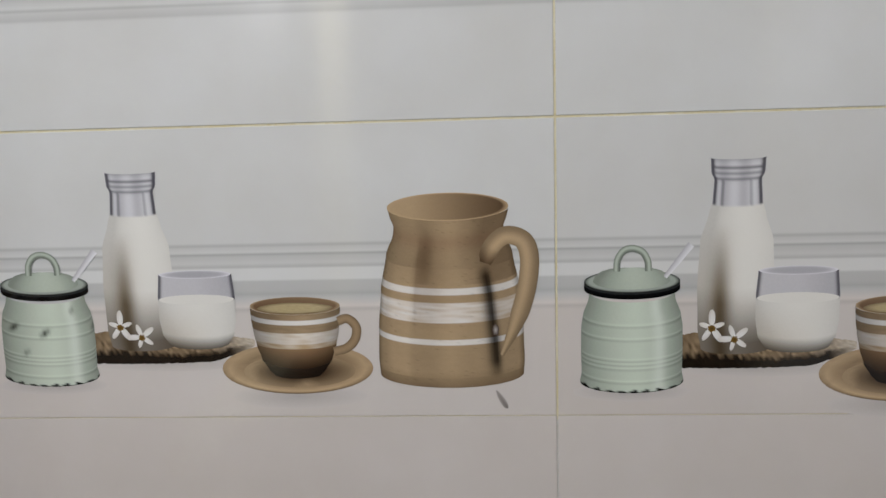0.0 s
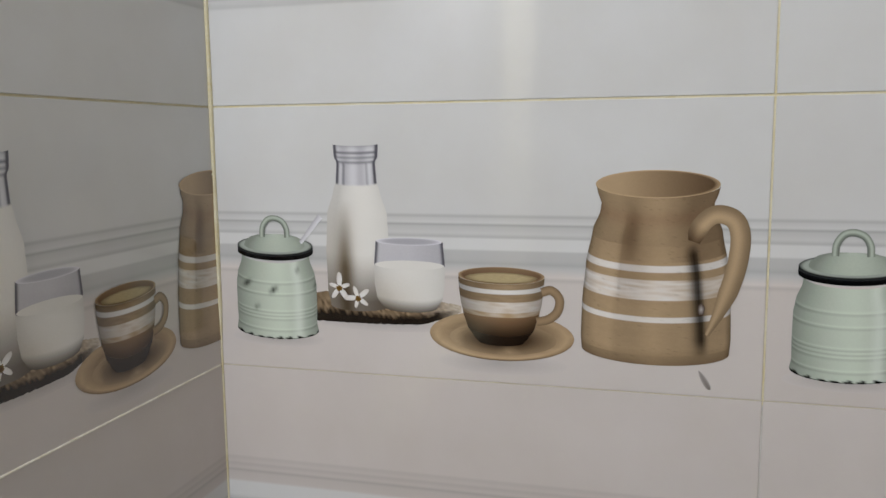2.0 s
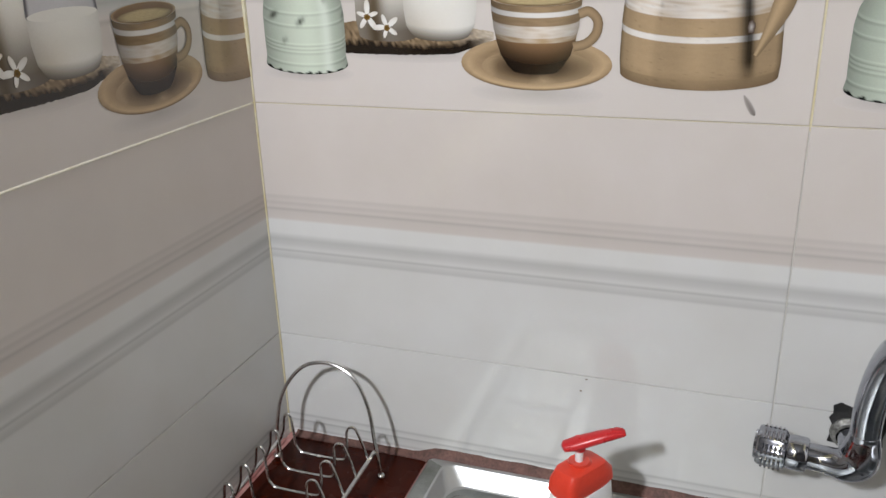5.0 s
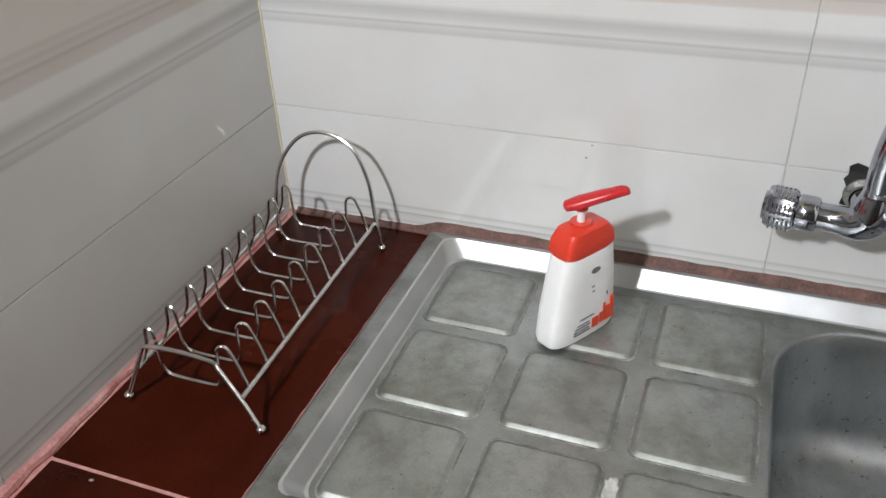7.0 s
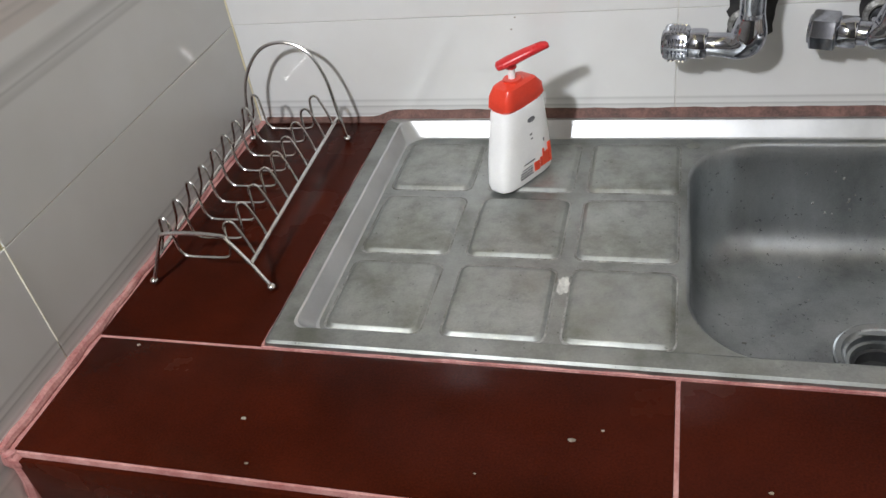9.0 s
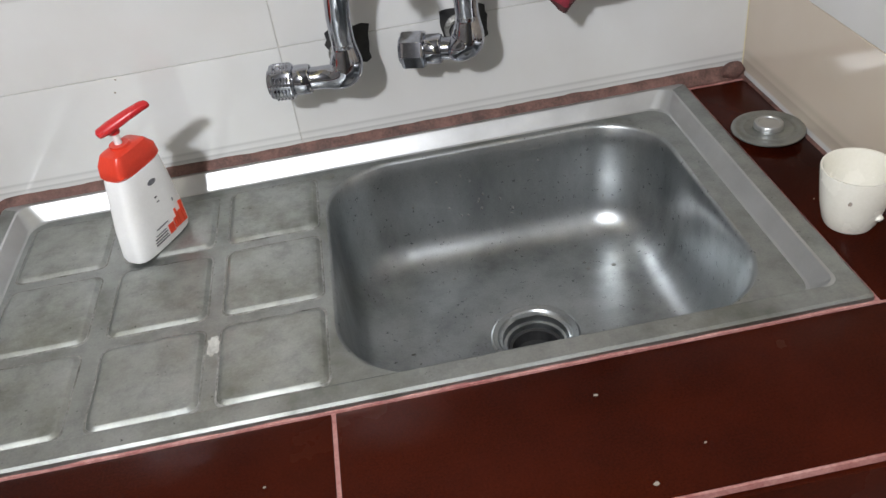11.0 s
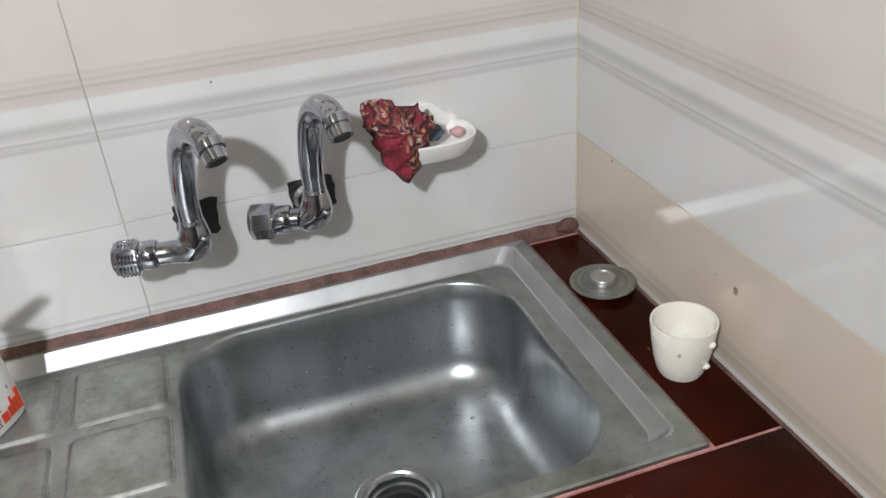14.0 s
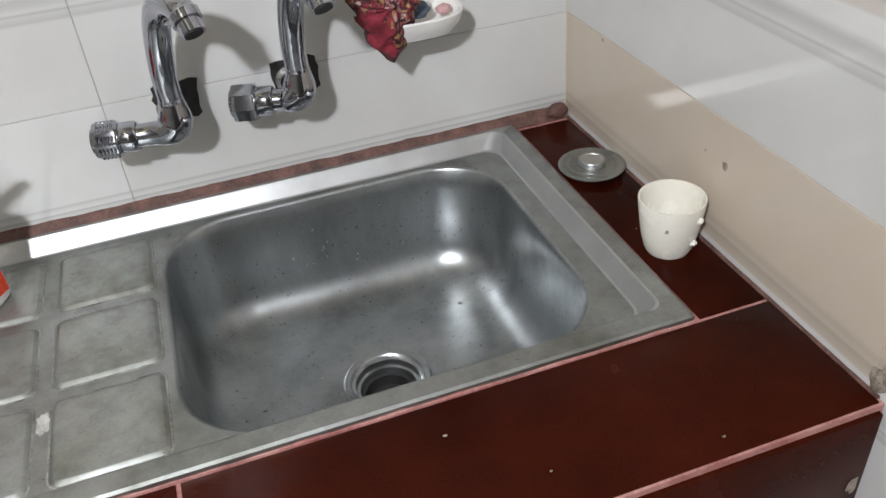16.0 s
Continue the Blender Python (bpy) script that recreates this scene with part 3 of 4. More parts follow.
# ---- soap dish with cloth ----
def make_soap_dish():
    cx, z = 0.977, 1.098
    d = thing("soap_dish", (cx, 0, z), "white porcelain wall soap dish screwed to the tiles", "soap dish")
    rings = []
    n = 56

    def ring(rx, ry, h):
        out = []
        for i in range(n):
            a = 2 * math.pi * i / n
            out.append(Vector((cx + rx * math.copysign(abs(math.cos(a)) ** 0.8, math.cos(a)), min(-0.001, -0.040 + ry * math.copysign(abs(math.sin(a)) ** 0.8, math.sin(a))), z + h)))
        return out

    for rx, ry, h in ((0.034, 0.020, -0.022), (0.048, 0.030, -0.019), (0.058, 0.041, -0.005), (0.061, 0.044, 0.006), (0.060, 0.043, 0.008), (0.057, 0.040, 0.007), (0.053, 0.036, -0.004), (0.040, 0.026, -0.012)):
        rings.append(ring(rx, ry, h))
    part("tray", loft(rings, close_start=True, close_end=True), PORCELAIN, d)
    bm = bmesh.new()
    prof = [(-0.050, 0.0), (-0.046, 0.018), (-0.026, 0.022), (-0.012, 0.032), (0.010, 0.035), (0.024, 0.030), (0.034, 0.020), (0.050, 0.013), (0.055, 0.0)]
    pts = [p for p in catmull([(a, 0, b) for a, b in prof], 5)] + [Vector((0.05, 0, -0.01)), Vector((-0.045, 0, -0.01))]
    loft([[Vector((cx + p.x, 0.002, z + p.z)) for p in pts], [Vector((cx + p.x, -0.006, z + p.z)) for p in pts], [Vector((cx + p.x * 0.95, -0.0085, z + p.z * 0.95)) for p in pts]], bm, True, True)
    part("back_plate", bm, PORCELAIN, d)
    part("screw", lathe([(0.0, 0), (0.0042, 0), (0.0042, 0.0015), (0.003, 0.0025), (0.0, 0.0025)], Matrix.Translation((0.987, -0.0075, 1.122)) @ Matrix.Rotation(radians(90), 4, "X"), 16, cap=False), STEEL_DULL, d, "dull screw head")


make_soap_dish()
tagged(part("sponge", blob((0.982, -0.040, 1.105), (0.017, 0.013, 0.010), 8.0), SPONGE), "dark blue-grey scouring sponge in the soap dish", "sponge")
tagged(part("soap_bar", blob((1.016, -0.040, 1.101), (0.010, 0.009, 0.006), 5.0), SOAP), "small worn remnant of pink soap", "soap")


def make_cloth():
    """A crumpled piece of printed cloth hung over the rim of the soap dish."""
    bm = bmesh.new()
    reach = ((0, 0.040), (42, 0.032), (85, 0.026), (112, 0.040), (132, 0.054), (170, 0.043), (220, 0.037), (262, 0.058), (281, 0.066), (318, 0.044), (360, 0.040))
    nu, nv = 96, 26
    rows = []
    for j in range(nv + 1):
        p = j / nv
        row = []
        for i in range(nu):
            deg = 360 * i / nu
            a = radians(deg)
            r = lerp_rows(reach, deg) * (1 + 0.03 * math.sin(a * 11) + 0.04 * math.sin(a * 7 + 1))
            fold = 0.007 * p * math.sin(a * 9 + 2.2 * math.sin(a * 2)) * (0.4 + 0.6 * p)
            base = Vector((0.937 + r * p * math.cos(a), -0.094 + 0.030 * p * p + fold, 1.129 + r * p * math.sin(a)))
            n3 = noise.noise_vector(base * 45) * 0.008 + noise.noise_vector(base * 100) * 0.0022
            q = base + n3
            q.y = min(q.y, -0.010)
            row.append(bm.verts.new(q))
        rows.append(row)
    for j in range(1, nv):
        for i in range(nu):
            f = bm.faces.new((rows[j][i], rows[j][(i + 1) % nu], rows[j + 1][(i + 1) % nu], rows[j + 1][i]))
            deg, p = 360 * i / nu, j / nv
            if p > 0.91 and (150 < deg < 300 or 20 < deg < 120):
                f.material_index = 2
            elif 188 < deg < 272 and p > 0.28 + 0.12 * math.sin(deg * 0.2):
                f.material_index = 1
    bm.faces.new(rows[1])
    bmesh.ops.delete(bm, geom=[v for v in bm.verts if not v.link_faces], context="VERTS")
    ob = part("cloth", bm, [CLOTH, CLOTH_PLAIN, CLOTH_HEM], angle=80)
    ob.modifiers.new("hem", "SOLIDIFY").thickness = 0.0012
    return tagged(ob, "crumpled red printed cloth hung over the soap dish", "cloth")


make_cloth()


# ---- things on the worktop ----
def make_dish_rack():
    r = thing("dish_rack", (0.096, -0.20, TOP), "chromed wire plate rack with nine slots on red tiles", "dish rack")
    w = 0.0024

    def side(y):     # the rack stands slightly askew
        return 0.011 * (-y - 0.06) / 0.31

    def arch(name, pts, per=8):
        part(name, tube(catmull(pts, per), w, 10), WIRE, r)

    yb, yf = -0.062, -0.378
    arch("rear_arch", [(0.016, yb, TOP + 0.004), (0.020, yb + 0.003, TOP + 0.055), (0.030, yb + 0.010, TOP + 0.098), (0.056, yb + 0.016, TOP + 0.132), (0.090, yb + 0.018, TOP + 0.142),
                       (0.124, yb + 0.016, TOP + 0.130), (0.145, yb + 0.010, TOP + 0.096), (0.155, yb + 0.003, TOP + 0.050), (0.162, yb, TOP + 0.004)])
    arch("front_leg_frame", [(0.032, yf, TOP + 0.004), (0.043, yf + 0.004, TOP + 0.030), (0.055, yf + 0.008, TOP + 0.059), (0.062, yf + 0.010, TOP + 0.066), (0.098, yf + 0.012, TOP + 0.066),
                             (0.133, yf + 0.010, TOP + 0.065), (0.141, yf + 0.008, TOP + 0.059), (0.163, yf + 0.004, TOP + 0.030), (0.180, yf, TOP + 0.004)])
    for x, y in ((0.016, yb), (0.162, yb), (0.032, yf), (0.180, yf)):
        part("ball_foot", blob((x, y, TOP + 0.0048), (0.0052, 0.0052, 0.0048), 0.0, 2, 0.0), WIRE, r)
    part("side_rail", tube([(0.152, yb + 0.006, TOP + 0.034), (0.157, -0.22, TOP + 0.034), (0.162, yf + 0.004, TOP + 0.034)], w, 8), WIRE, r)
    part("side_rail", tube([(0.024, yb + 0.006, TOP + 0.034), (0.033, -0.22, TOP + 0.034), (0.043, yf + 0.004, TOP + 0.034)], w, 8), WIRE, r)
    for k in range(9):
        y = yf + 0.021 + k * 0.0354
        sx = side(y) * 0.9
        z = TOP + 0.034
        a, b = 0.85 * sx + 0.001, 1.5 * sx - 0.010
        pts = [(0.150 + a, y, z), (0.1445 + a, y, z + 0.020), (0.1390 + a, y - 0.001, z + 0.037), (0.1355 + a, y - 0.002, z + 0.0440), (0.1300 + a, y - 0.004, z + 0.0445), (0.1268 + a, y - 0.005, z + 0.038),
               (0.1262 + a, y - 0.006, z + 0.018), (0.1245 + a, y - 0.006, z + 0.004), (0.1185 + a, y - 0.006, z - 0.002), (0.100 + a, y - 0.006, z - 0.003), (0.080 + b, y - 0.006, z - 0.003),
               (0.0710 + b, y - 0.006, z - 0.001), (0.0660 + b, y - 0.006, z + 0.006), (0.0640 + b, y - 0.005, z + 0.022), (0.0625 + b, y - 0.004, z + 0.040), (0.0590 + b, y - 0.003, z + 0.0465),
               (0.0535 + b, y - 0.002, z + 0.0465), (0.0500 + b, y - 0.001, z + 0.040), (0.0460 + b, y, z + 0.020), (0.0370 + b, y, z)]
        part("plate_wire", tube(catmull(pts, 5), 0.0017, 8), WIRE, r)


make_dish_rack()


def make_dispenser():
    base = Vector((0.416, -0.127, TOP - 0.0103))
    d = thing("soap_dispenser", base, "white flat dish-soap bottle with orange-red pump top", "soap bottle")
    turn = Matrix.Translation(base) @ Matrix.Rotation(radians(58), 4, "Z")

    def ring(a, b, z, dx=0.0, p=0.55, n=48):
        out = []
        for i in range(n):
            t = 2 * math.pi * i / n
            out.append(turn @ Vector((dx + a * math.copysign(abs(math.cos(t)) ** p, math.cos(t)), b * math.copysign(abs(math.sin(t)) ** p, math.sin(t)), z)))
        return out

    part("bottle_body", loft([ring(0.042, 0.016, 0.0), ring(0.046, 0.019, 0.002), ring(0.0475, 0.0205, 0.008), ring(0.0445, 0.0205, 0.04, 0.001), ring(0.0395, 0.0195, 0.075, 0.003), ring(0.0355, 0.0185, 0.100, 0.004), ring(0.034, 0.0175, 0.1035, 0.004), ring(0.029, 0.015, 0.104, 0.004)],
                             close_start=True, close_end=True), WHITE_PLASTIC, d)
    part("shoulder", loft([ring(0.0335, 0.017, 0.1035, 0.004), ring(0.0345, 0.0178, 0.107, 0.004, 0.3), ring(0.0325, 0.0172, 0.120, 0.004, 0.3), ring(0.0250, 0.0150, 0.1300, 0.003, 0.35), ring(0.023, 0.0140, 0.1310, 0.003, 0.4), ring(0.012, 0.011, 0.133, 0.002, 0.8), ring(0.011, 0.0105, 0.136, 0.0, 1.0)], close_start=True, close_end=True), RED_PLASTIC, d, "orange-red shoulder cap", 28)
    part("stem", lathe([(0.0042, 0.132), (0.0042, 0.156)], turn, 16), WHITE_PLASTIC, d, "white pump stem")
    head = Matrix.Translation(base + Vector((0.004, -0.002, 0.160))) @ Matrix.Rotation(radians(12), 4, "Z") @ Matrix.Rotation(radians(-19), 4, "Y")
    rings = []
    for x, ry, rz, z in ((-0.022, 0.004, 0.003, 0.0), (-0.020, 0.0075, 0.0052, 0.0), (-0.008, 0.0095, 0.0065, 0.0), (0.016, 0.0085, 0.0058, 0.001), (0.036, 0.0070, 0.0050, 0.001), (0.041, 0.0055, 0.0042, 0.0), (0.043, 0.003, 0.0025, -0.001)):
        rings.append([head @ Vector((x, ry * math.cos(2 * math.pi * i / 24), z + rz * math.sin(2 * math.pi * i / 24))) for i in range(24)])
    part("pump_head", loft(rings, close_start=True, close_end=True), CRIMSON_PLASTIC, d, "crimson pump head with long nozzle")
    part("pump_collar", lathe([(0.0065, 0.149), (0.0065, 0.162)], turn, 20), CRIMSON_PLASTIC, d)
    # label on the broad face
    tilt = Matrix.Translation((0, -0.0213, 0.0)) @ Matrix.Rotation(radians(-1.6), 4, "X")

    def ink(name, a, b, c, e, material, label=""):
        bm = box(a, b, -0.0006, 0.0012, c, e)
        bm.transform(turn @ tilt)
        part(name, bm, material, d, label)

    for a, b, c, e in ((0.004, 0.0135, 0.012, 0.024), (0.015, 0.0195, 0.013, 0.026), (0.0205, 0.0235, 0.013, 0.036), (0.0245, 0.0305, 0.013, 0.030), (0.0315, 0.0360, 0.013, 0.040)):
        ink("label_block", a, b, c, e, LABEL_RED, "orange-red label block")
    for a, b, c, e in ((-0.022, 0.001, 0.012, 0.0132), (-0.022, 0.000, 0.0155, 0.0165), (-0.021, 0.001, 0.019, 0.0200), (-0.018, 0.000, 0.0225, 0.0233), (-0.014, 0.006, 0.0285, 0.0300), (0.002, 0.006, 0.058, 0.0595), (0.001, 0.005, 0.064, 0.066), (0.024, 0.0255, 0.046, 0.050)):
        ink("label_line", a, b, c, e, LABEL_GREY)
    bm = lathe([(0.0065, -0.0005), (0.0065, 0.0008)], turn @ tilt @ Matrix.Translation((0.006, 0, 0.084)) @ Matrix.Rotation(radians(90), 4, "X") @ Matrix.Diagonal((1, 0.5, 1, 1)), 24)
    part("label_badge", bm, LABEL_GREY, d, "dark oval badge")


make_dispenser()


def make_plug():
    c = Vector((1.1602, -0.162, TOP))
    p = thing("sink_plug", c, "round stainless steel sink strainer plug lying on red tile", "sink plug")
    m = Matrix.Translation(c)
    part("disc", lathe([(0.026, 0.0), (0.030, 0.004), (0.040, 0.007), (0.0425, 0.0085), (0.0425, 0.0100), (0.0405, 0.0110), (0.036, 0.0108), (0.0345, 0.0098), (0.030, 0.0098), (0.0285, 0.0106), (0.024, 0.0095), (0.0185, 0.0105), (0.0180, 0.012), (0.0, 0.012)], m, 48, cap=False), STEEL, p)
    part("knob", lathe([(0.0172, 0.0105), (0.0172, 0.0160), (0.0160, 0.0180), (0.0125, 0.0184), (0.0115, 0.0172), (0.0, 0.0172)], m, 36, cap=False), STEEL_RIM, p)


make_plug()


def make_cup():
    c = Vector((1.157, -0.346, TOP))
    cup = thing("tea_cup", c, "cream stoneware cup with broken-off handle on red tile", "cup")
    m = Matrix.Translation(c)
    part("cup_body", lathe([(0.0, 0.004), (0.019, 0.004), (0.021, 0.0), (0.0235, 0.0), (0.0265, 0.006), (0.0305, 0.022), (0.0335, 0.042), (0.0362, 0.064), (0.0358, 0.0662), (0.0340, 0.0660), (0.0325, 0.060), (0.0300, 0.040), (0.0265, 0.018), (0.018, 0.009), (0.0, 0.008)], m, 56, cap=False), CREAM, cup)
    for z, a in ((0.050, -66), (0.020, -66)):
        r = 0.0345 if z > 0.03 else 0.030
        q = c + Vector((r * math.cos(radians(a)), r * math.sin(radians(a)), z))
        part("handle_stub", blob(q, (0.0042, 0.0042, 0.0036), z * 90, 3, 0.3), CREAM, cup, "broken stub of the handle")
    a = radians(-128)
    q = c + Vector((0.0336 * math.cos(a), 0.0336 * math.sin(a), 0.043))
    part("chip", blob(q, (0.0026, 0.0012, 0.0026), 1.0, 2), GRIME, cup, "small dark chip")


make_cup()

# grime spots and crumbs
spots = [((W + 0.0004, -0.365, 1.002), (0.001, 0.005, 0.006)), ((W + 0.0004, -0.330, 1.003), (0.001, 0.002, 0.002)), ((W, -0.100, 1.045), (0.001, 0.002, 0.002)), ((W, -0.608, 0.916), (0.006, 0.010, 0.014)), ((W - 0.002, -0.615, 0.930), (0.004, 0.006, 0.012)),
         ((0.40, 0.0004, 1.046), (0.002, 0.0008, 0.0010)), ((0.394, 0.0004, 1.030), (0.0015, 0.0008, 0.0015)), ((0.735, 0.0, 1.203), (0.0015, 0.0008, 0.0015)), ((W - 0.014, EDGE - 0.001, 0.80), (0.006, 0.001, 0.010))]
for i, (p, sz) in enumerate(spots):
    tagged(part("grime_spot", blob(p, sz, i * 1.3, 2, 0.6), GRIME), "small brown grime spot on the glazed tile", "stain", "grime spots")
for i, (x, y, k) in enumerate(((0.226, -0.556, 0.0018), (0.552, -0.531, 0.0010), (0.527, -0.544, 0.0022), (0.682, -0.576, 0.0013), (0.066, -0.475, 0.0016), (0.250, -0.604, 0.0013),
                               (0.838, -0.506, 0.0013), (1.055, -0.599, 0.0012), (0.906, -0.576, 0.0010), (0.855, -0.604, 0.0016), (0.452, -0.588, 0.0008), (1.145, -0.300, 0.0008))):
    tagged(part("crumb", blob((x, y, TOP + k * 0.3), (k * 1.7, k, k * 0.6), i, 1, 0.5), GRIME), "tiny pale crumb on the red worktop", "crumb", "crumbs on the worktop")


# ---- printed pictures of the wall tiles: flat ink, in the tile's own plane ----
def press(c):
    """The press's contrast: thin inks print lighter, heavy inks darker."""
    k = min(1.12, (max(0.004, sum(c) / 3) / 0.45) ** 0.55)
    return tuple(x * k for x in c)


def ink_sheet(name, nu, nv, spot, colour, depth, limit=9.0):
    """A flat sheet of ink: spot(i, j) gives u, v in the tile and colour(i, j) the ink."""
    verts, cols, faces = [], [], []
    for j in range(nv + 1):
        for i in range(nu + 1):
            u, v = spot(i / nu, j / nv)
            verts.append((min(u, limit), -depth, v))
            cols.append((*press(colour(i / nu, j / nv)), 1.0))
    for j in range(nv):
        for i in range(nu):
            a = j * (nu + 1) + i
            if min(verts[a][0], verts[a + nu + 1][0]) < limit:
                faces.append((a, a + 1, a + nu + 2, a + nu + 1))
    me = bpy.data.meshes.new(name)
    me.from_pydata(verts, [], faces)
    at = me.color_attributes.new("ink", "FLOAT_COLOR", "POINT")
    at.data.foreach_set("color", np.array(cols, dtype=np.float32).ravel())
    me.materials.append(INK)
    return me


def pot(name, cu, rows, bend_top, bend_low, ink, depth, limit=9.0, nu=40, nv=70):
    top, low = rows[0][0], rows[-1][0]

    def spot(i, j):
        v = top + (low - top) * j
        s = math.sin((i - 0.5) * math.pi)
        sag = (bend_top + (bend_low - bend_top) * j) * math.sqrt(max(0, 1 - s * s))
        return cu + s * lerp_rows(rows, v), v - sag

    return ink_sheet(name, nu, nv, spot, lambda i, j: ink(math.sin((i - 0.5) * math.pi), top + (low - top) * j), depth, limit)


def ellipse(name, cu, cv, ru, rv, ink, depth, limit=9.0, wob=0.0):
    def spot(i, j):
        a = i * 2 * math.pi
        k = 1 + wob * noise.noise(Vector((math.cos(a) * 3, math.sin(a) * 3, cu * 40)))
        return cu + ru * j * k * math.cos(a), cv + rv * j * k * math.sin(a)
    return ink_sheet(name, 40, 10, spot, lambda i, j: ink(math.cos(i * 2 * math.pi) * j, math.sin(i * 2 * math.pi) * j, j), depth, limit)


def band(name, path, width, ink, depth, limit=9.0):
    pts = catmull([(a, 0, b) for a, b in path], 8)
    n = len(pts) - 1

    def spot(i, j):
        k = min(int(round(j * n)), n)
        d = (pts[min(k + 1, n)] - pts[max(k - 1, 0)]).normalized()
        w = width(j) if callable(width) else width
        q = pts[k] + Vector((d.z, 0, -d.x)) * w * (i - 0.5)
        return q.x, q.z
    return ink_sheet(name, 10, n, spot, lambda i, j: ink((i - 0.5) * 2, j), depth, limit)


def tone(c, k):
    return tuple(max(0.0, x * k) for x in c)


def blend(a, b, k):
    k = max(0.0, min(1.0, k))
    return tuple(x + (y - x) * k for x, y in zip(a, b))


TAN, UMBER, CHALK = (0.47, 0.338, 0.198), (0.100, 0.043, 0.016), (0.63, 0.61, 0.58)
MINT, MILK, GLASS = (0.485, 0.545, 0.455), (0.66, 0.645, 0.60), (0.41, 0.40, 0.425)


def round_tone(s, light=0.25):
    """How the printed photograph's pots go darker towards their sides."""
    d = s - light
    return 1.06 - 0.62 * min(1, abs(d) / (1.05 if d > 0 else 1.25)) ** 1.7


def streak(v, s, f=340):
    return 0.5 + 0.5 * noise.noise(Vector((s * 3, v * f, 1.0)))


JUG_TONES = ((-1.0, 0.55), (-0.95, 0.84), (-0.80, 1.06), (-0.62, 1.10), (-0.52, 0.98), (-0.30, 0.97), (0.0, 1.10), (0.35, 1.02), (0.60, 0.86), (0.80, 0.90), (0.92, 0.92), (1.0, 0.58))


def jug_ink(s, v):
    c = blend(TAN, tone(TAN, 0.74), 0.10 * streak(v, s, 200) + 0.40 * (0.5 + 0.5 * noise.noise(Vector((s * 2.2, v * 45, 5)))))
    if 0.140 < v < 0.146 or 0.0895 < v < 0.095:
        c = blend(CHALK, TAN, 0.25 * streak(v, s))
    elif 0.112 < v < 0.132:
        c = blend(CHALK, TAN, 0.85 * streak(v, s) - 0.15 + 0.3 * max(0, s))
    k = lerp_rows(JUG_TONES, s)
    if v < 0.168:   # the photograph's handle darkens the jug beside it
        edge = 0.56 + (0.165 - v) * 0.75
        k *= 1 - 0.80 * math.exp(-((s - edge) / (0.10 if s < edge else 0.055)) ** 2) * min(1, (0.168 - v) / 0.012) * min(1, max(0, (v - 0.050) / 0.02))
    if v > 0.165 or v < 0.055:
        k = 0.5 * k + 0.5 * (1.0 - 0.35 * abs(s))
    c = tone(c, k)
    if v > 0.150:
        c = blend(c, UMBER, 0.38 * math.exp(-((s + 0.40) / 0.13) ** 2 - ((v - 0.176) / 0.030) ** 2) + 0.30 * max(0, min(1, (s - 0.1) / 0.5)))
    field = max(0.0, min(1.0, (s + 0.56) / 0.04)) * max(0.0, min(1.0, (0.15 - s) / 0.7)) * max(0.0, min(1.0, (v - 0.105) / 0.03)) * max(0.0, min(1.0, (0.196 - v) / 0.012))
    c = blend(c, tone(UMBER, 1.5), 0.22 * field)
    speck = noise.noise(Vector((s * 34, v * 420, 9)))
    c = tone(c, 1.0 + 0.03 * noise.noise(Vector((s * 9, v * 500, 4))) - (0.12 if speck > 0.55 else 0.0))
    c = blend(c, (0.30, 0.14, 0.08), 0.22 * math.exp(-((v - 0.192) / 0.007) ** 2))
    return blend(c, UMBER, 0.30 * max(0, (0.062 - v) / 0.016))


def cup_ink(s, v):
    c = blend(TAN, UMBER, 0.10 + 0.28 * streak(v, s))
    if 0.105 < v < 0.110:
        c = CHALK
    elif 0.079 < v < 0.096:
        c = blend(CHALK, TAN, 0.7 * streak(v, s) + (0.45 if v < 0.084 else 0))
    elif v < 0.079:
        c = blend(tone((0.40, 0.235, 0.115), 0.85), tone(UMBER, 0.55), (0.079 - v) / 0.024)
    return tone(c, round_tone(s, 0.15))


def jar_ink(s, v):
    k = round_tone(s, 0.10) + 0.04
    for line in (0.112, 0.099, 0.079, 0.075, 0.071, 0.058):
        k += 0.12 * math.exp(-((v - line) / 0.0010) ** 2) - 0.14 * math.exp(-((v - line + 0.002) / 0.0012) ** 2)
    c = tone(MINT, k)
    c = blend(c, (0.75, 0.8, 0.74), 0.35 * math.exp(-((s - 0.55) / 0.12) ** 2))
    if v < 0.0485 + 0.0012 * math.sin(s * 26):
        c = (0.012, 0.014, 0.014)
    return c


def chipped_jar_ink(s, v):
    c = jar_ink(s, v)
    for a, b, r in ((-0.75, 0.1070, 0.085), (-0.07, 0.1035, 0.085), (-0.50, 0.082, 0.06), (0.62, 0.1245, 0.05), (0.98, 0.102, 0.05)):
        c = blend(c, (0.055, 0.06, 0.045), (0.85 if r > 0.07 else 0.45) * math.exp(-((s - a) / r) ** 2 - ((v - b - (s - a) * 0.03) / 0.0034) ** 2))
    return c


